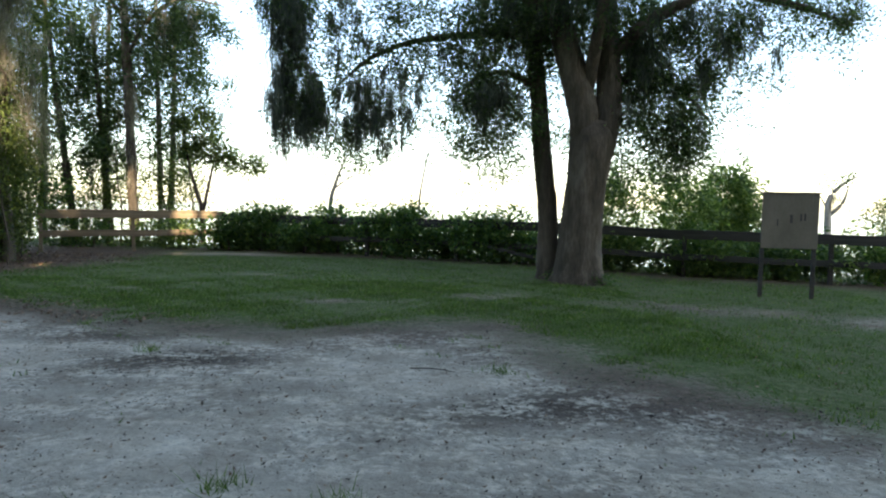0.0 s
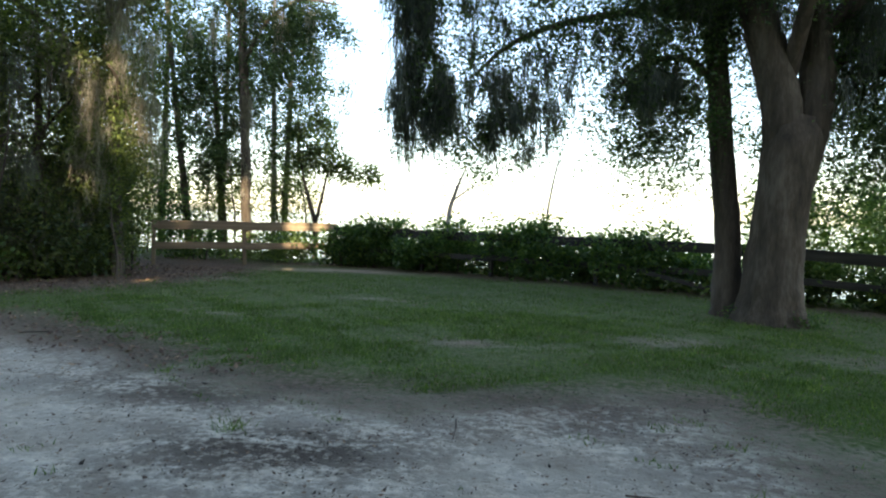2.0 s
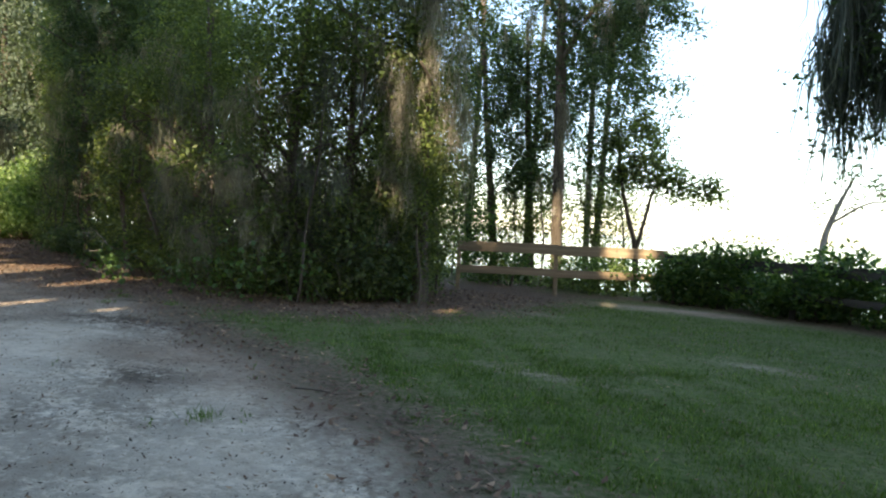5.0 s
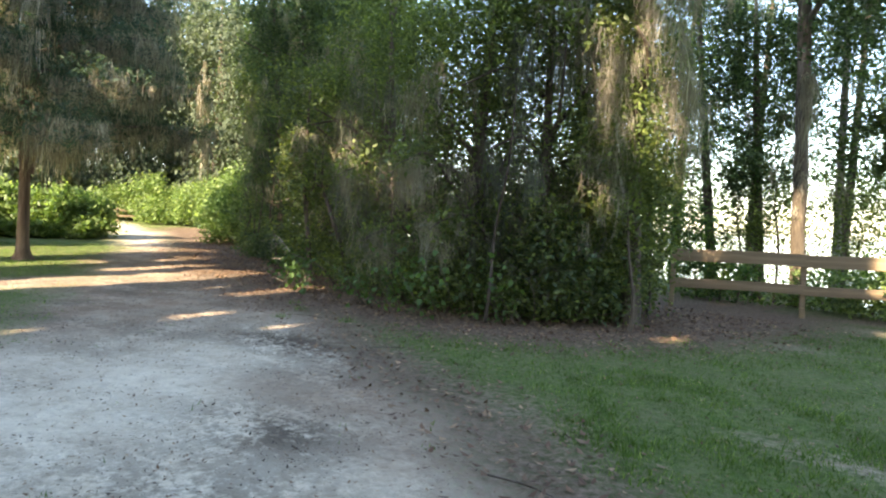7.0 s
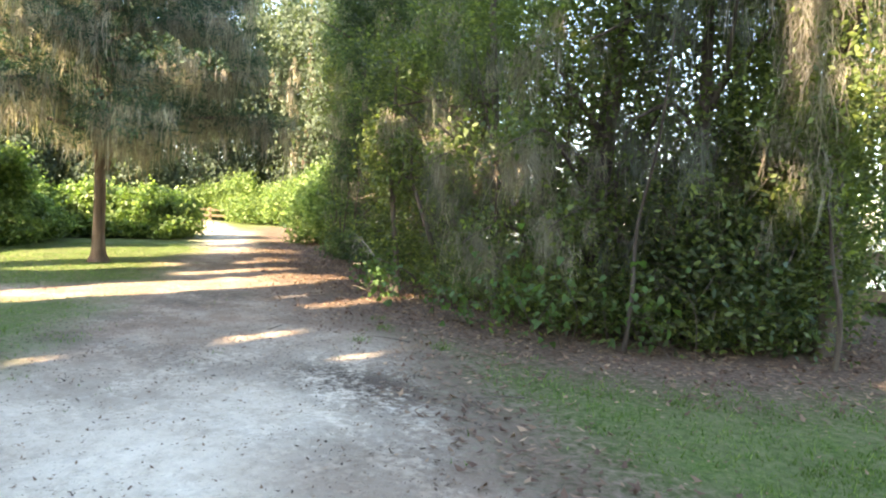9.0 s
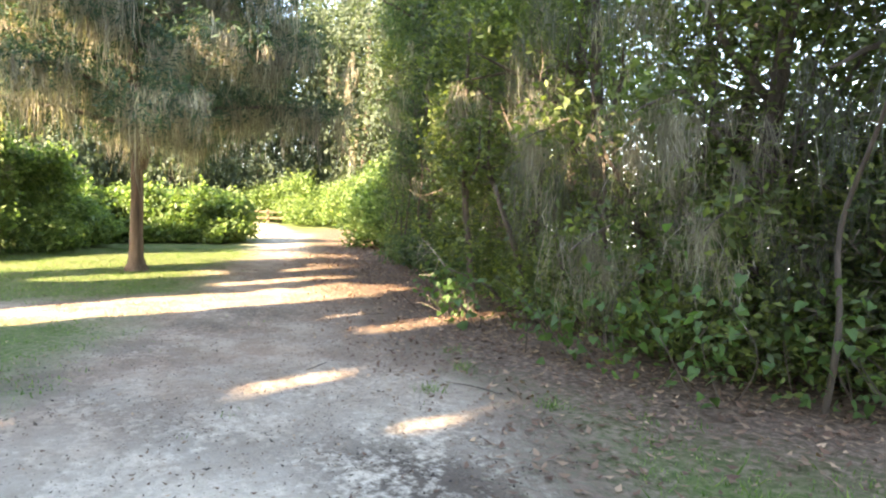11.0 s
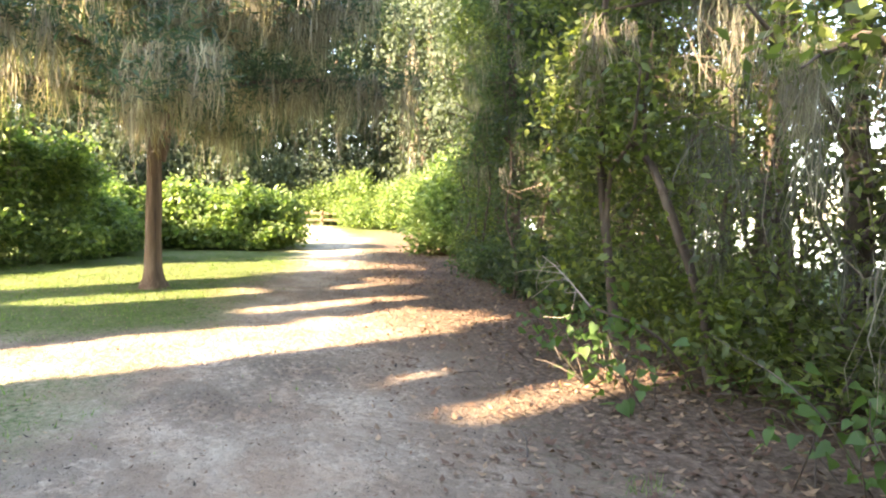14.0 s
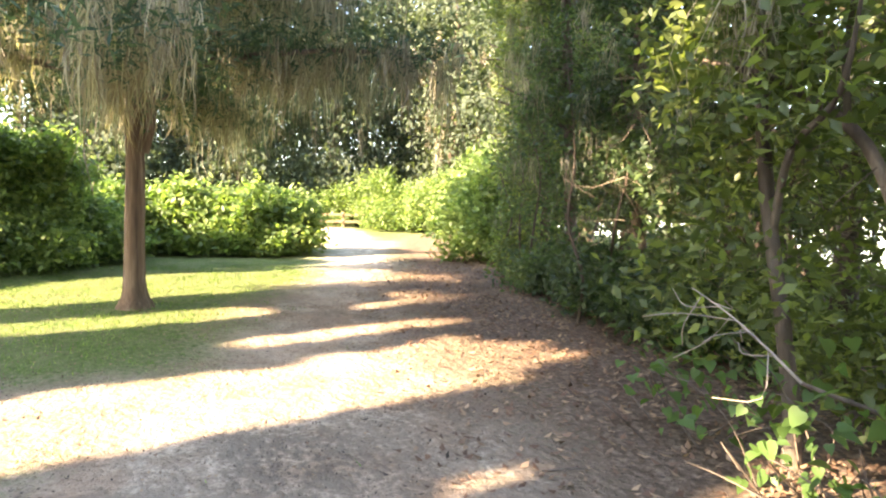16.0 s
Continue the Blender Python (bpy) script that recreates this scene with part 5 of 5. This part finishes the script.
def build_grass():
    rng = np.random.default_rng(91)
    fields = [("lawn grass in the shade of the oak", 190000, -13, 9, 4.5, 19.5), ("thin lawn grass beside the drive", 130000, -8, 4, 6.5, 14), ("sunlit lawn grass round the cedar", 90000, -30, -11, 3, 15.5)]
    for label, count, *area in fields:
        x, y = scatter(rng, count, *area)
        bare = sandiness(x, y) + 0.42 * wave(x, y, 2.3, 0.7) + 0.36 * wave(x, y, 7.0, 1.9) + 1.6 * np.clip(litteriness(x, y) - 0.3, 0, 1)
        keep = bare < rng.uniform(0.15, 0.62, count)
        x, y = x[keep], y[keep]
        n = len(x)
        z = lie(x, y) - 0.004
        h = (rng.gamma(3, 0.011, n) + 0.012) * (0.72 + 0.36 * wave(x, y, 3.7, 0.9))
        a = rng.uniform(0, 6.28, n)
        lean = rng.normal(0, 0.45, (n, 2)) * h[:, None]
        w = np.stack([np.cos(a), np.sin(a)], 1) * (0.0035 + 0.05 * h)[:, None]
        p = np.c_[x, y]
        v = np.stack([np.c_[p - w, z], np.c_[p + w, z], np.c_[p + lean, z + h]], 1).reshape(-1, 3)
        tagged(new("grass", mesh_of("grass", v, np.arange(3 * n).reshape(-1, 3), 3, GRASS)), label, "grass", kind="stuff")


def flat_leaves(name, x, y, size, mat, rng, label, category, tilt=0.3, width=0.5):
    n = len(x)
    a = rng.uniform(0, 6.28, n)
    along = unit(np.c_[np.cos(a), np.sin(a), rng.normal(0, tilt, n)])
    side = unit(np.c_[-np.sin(a), np.cos(a), rng.normal(0, tilt, n)])
    c = np.c_[x, y, lie(x, y) + 0.012 + 0.1 * size]
    s = size[:, None]
    bend = np.array((0, 0, 1.0)) * s * 0.12
    v = np.stack([c - along * s * 0.5 + bend, c + side * s * width * 0.5, c + along * s * 0.5 + bend, c - side * s * width * 0.5], 1).reshape(-1, 3)
    i = np.arange(n)[:, None] * 4
    f = np.concatenate([i + (0, 1, 2), i + (0, 2, 3)], 1).reshape(-1, 3)
    return tagged(new(name, mesh_of(name, v, f, 3, mat)), label, category, kind="stuff")


def build_litter():
    rng = np.random.default_rng(92)
    x, y = scatter(rng, 60000, -31, -3, 9, 20)
    keep = litteriness(x, y) > rng.uniform(0.25, 1.0, len(x))
    x, y = x[keep], y[keep]
    flat_leaves("leaf_litter", x, y, rng.uniform(0.035, 0.10, len(x)), LITTER, rng, "dry red-brown fallen leaves under the thicket", "fallen leaves")
    x, y = scatter(rng, 26000, -26, 8, 2.5, 18)
    keep = litteriness(x, y) < 0.5
    x, y = x[keep], y[keep]
    flat_leaves("leaf_litter", x, y, rng.uniform(0.015, 0.045, len(x)), LITTER, rng, "scattered dry leaves on the grass and sand", "fallen leaves")
    x, y = scatter(rng, 240000, -24, 7, 2, 15)
    keep = (sandiness(x, y) + 0.3 * wave(x, y, 1.3, 2.4) > 0.35) & (dirtiness(x, y) + 0.4 * wave(x, y, 4.0, 0.3) > rng.uniform(0.1, 1.15, len(x)))
    x, y = x[keep], y[keep]
    flat_leaves("debris", x, y, rng.gamma(2.0, 0.006, len(x)) + 0.005, DEBRIS, rng, "dark bits of bark and leaf on the sand", "debris", 0.4, 0.45)


def build_twigs():
    rng = np.random.default_rng(93)
    dead = thing("dead_branch", (-16.0, 13.95, 0.0), "bare pale dead branch sticking out of the brush", "branch")
    main = np.array([(0.06, 0.0, 0.80), (-0.16, -0.02, 0.95), (-0.40, -0.03, 1.08), (-0.63, -0.05, 1.18)])
    limbs("stem", [([(0.1, 1.2, -0.1), (0.12, 0.7, 0.5), (0.06, 0.0, 0.80)], (0.016, 0.014, 0.011))], DARK_BARK, dead, 6, 0.05, "", rng, 4)
    limbs("stem", [(main, (0.008, 0.007, 0.005, 0.002))], TWIG, dead, 6, 0.05, "", rng, 4)
    for k in range(9):
        f = 0.25 + 0.08 * k
        p = smooth_line(main, 6)[int(f * 18)]
        q = p + np.array((rng.normal(-0.12, 0.18), rng.normal(-0.05, 0.12), rng.uniform(-0.38, 0.1)))
        limbs("twig", [([p, (p + q) / 2 + rng.normal(size=3) * 0.04, q], (0.0035, 0.003, 0.0015))], TWIG, dead, 5, 0.05, "", rng, 3)
    for x, y in ((-14.2, 11.6), (-12.9, 12.6), (-15.2, 12.9), (-6.4, 10.4), (-1.0, 7.9), (0.3, 6.9), (-17.1, 13.4), (-10.2, 12.2)):
        a, n = rng.uniform(0, 6.28), rng.uniform(0.12, 0.3)
        t = thing("fallen_twig", (x, y, float(lie(x, y)) + 0.015), "small dry twig lying on the ground", "twig", "fallen twigs")
        d = np.array((math.cos(a), math.sin(a), 0)) * n
        limbs("stem", [([-d, d * 0.1 + (0.01, 0.02, 0.01), d], (0.007, 0.006, 0.003))], DARK_BARK, t, 5, 0.1, "", rng, 3)


def heart_leaf(mat):
    """A broad heart-shaped leaf, folded along its rib, one unit long."""
    outline = [(0.0, 0.0), (-0.10, 0.22), (0.02, 0.44), (0.28, 0.46), (0.58, 0.30), (1.0, 0.0)]
    v = [(x, 0.0, -0.02 - 0.22 * x * x) for x in (0.0, 0.3, 0.62, 1.0)]
    for s in (1, -1):
        v += [(x, s * y, 0.16 * y - 0.22 * x * x) for x, y in outline[1:5]]
    f = [(0, 1, 5), (0, 5, 4), (1, 6, 5), (1, 2, 6), (2, 7, 6), (2, 3, 7), (0, 9, 1), (0, 8, 9), (1, 9, 10), (1, 10, 2), (2, 10, 11), (2, 11, 3)]
    return mesh_of("leaf", np.array(v), np.array(f), 3, mat, True)


def build_vines():
    rng = np.random.default_rng(94)
    shape = heart_leaf(VINE_LEAF)
    plants = [((-15.7, 14.05), (0.4, 0.2), 0.5, 44, "broad-leaved vine catching sun at the brush edge"), ((-12.2, 14.1), (0.9, 0.35), 0.85, 150, "broad-leaved vine trailing at the brush edge"),
              ((-16.3, 14.35), (0.3, 0.2), 0.6, 50, "broad-leaved vine catching sun at the brush edge"), ((-17.3, 14.55), (0.5, 0.25), 0.5, 60, "yellow-green seedlings lit by the low sun"), ((-13.7, 14.1), (0.6, 0.25), 0.55, 70, "broad-leaved vine trailing at the brush edge"), ((-11.0, 14.9), (0.6, 0.3), 0.8, 80, "broad-leaved vine trailing at the brush edge")]
    for (x, y), (sx, sy), high, count, label in plants:
        vine = thing("vine", (x, y, float(lie(x, y))), label, "vine", "vines at the brush edge")
        for k in range(7):
            a = np.array((rng.normal(0, sx * 0.5), rng.normal(0.1, sy * 0.5), -0.02))
            b = a + (rng.normal(0, 0.3), rng.normal(-0.1, 0.15), rng.uniform(0.5, 1.1) * high)
            c = b + (rng.normal(0, 0.3), rng.normal(-0.1, 0.1), rng.uniform(-0.2, 0.5) * high)
            limbs("stem", [([a, b, c], (0.006, 0.005, 0.002))], DARK_BARK, vine, 5, 0.05, "", rng, 5)
        for k in range(int(count * 1.3)):
            ob = under("leaf", shape, vine)
            z = abs(rng.normal(0.65, 0.4)) * high + 0.06
            size = rng.uniform(0.05, 0.12)
            ob.matrix_basis = Matrix.LocRotScale((rng.normal(0, sx * 0.6), rng.normal(-0.05, sy * 0.6), z), Euler((rng.normal(0, 0.6), rng.uniform(-0.2, 1.1), rng.uniform(0, 6.28))), (size, size, size))


build_grass()
build_litter()
build_twigs()
build_vines()


def build_weeds():
    """Small tufts of grass standing alone on the bare sand."""
    rng = np.random.default_rng(95)
    for x, y in ((-0.9, 4.4), (-0.6, 3.9), (-0.2, 4.2), (-1.6, 4.0), (-3.6, 5.4), (-6.5, 9.3), (-4.3, 6.5), (-7.4, 7.9), (0.9, 6.9), (-2.6, 7.6), (-13.6, 12.9), (-13.0, 12.2), (-12.2, 12.9), (-14.3, 13.2)):
        t = thing("weed_tuft", (x, y, float(lie(x, y)) - 0.005), "small ragged grass tuft on bare sand", "grass tuft", "weed tufts on the sand")
        n = 70
        p = rng.normal(0, 0.07, (n, 2))
        h = rng.uniform(0.03, 0.12, n)
        a = rng.uniform(0, 6.28, n)
        w = np.stack([np.cos(a), np.sin(a)], 1) * 0.004
        lean = rng.normal(0, 0.5, (n, 2)) * h[:, None]
        v = np.stack([np.c_[p - w, np.zeros(n)], np.c_[p + w, np.zeros(n)], np.c_[p + lean, h]], 1).reshape(-1, 3)
        tagged(under("turf", mesh_of("turf", v, np.arange(3 * n).reshape(-1, 3), 3, GRASS), t), kind="stuff")


build_weeds()
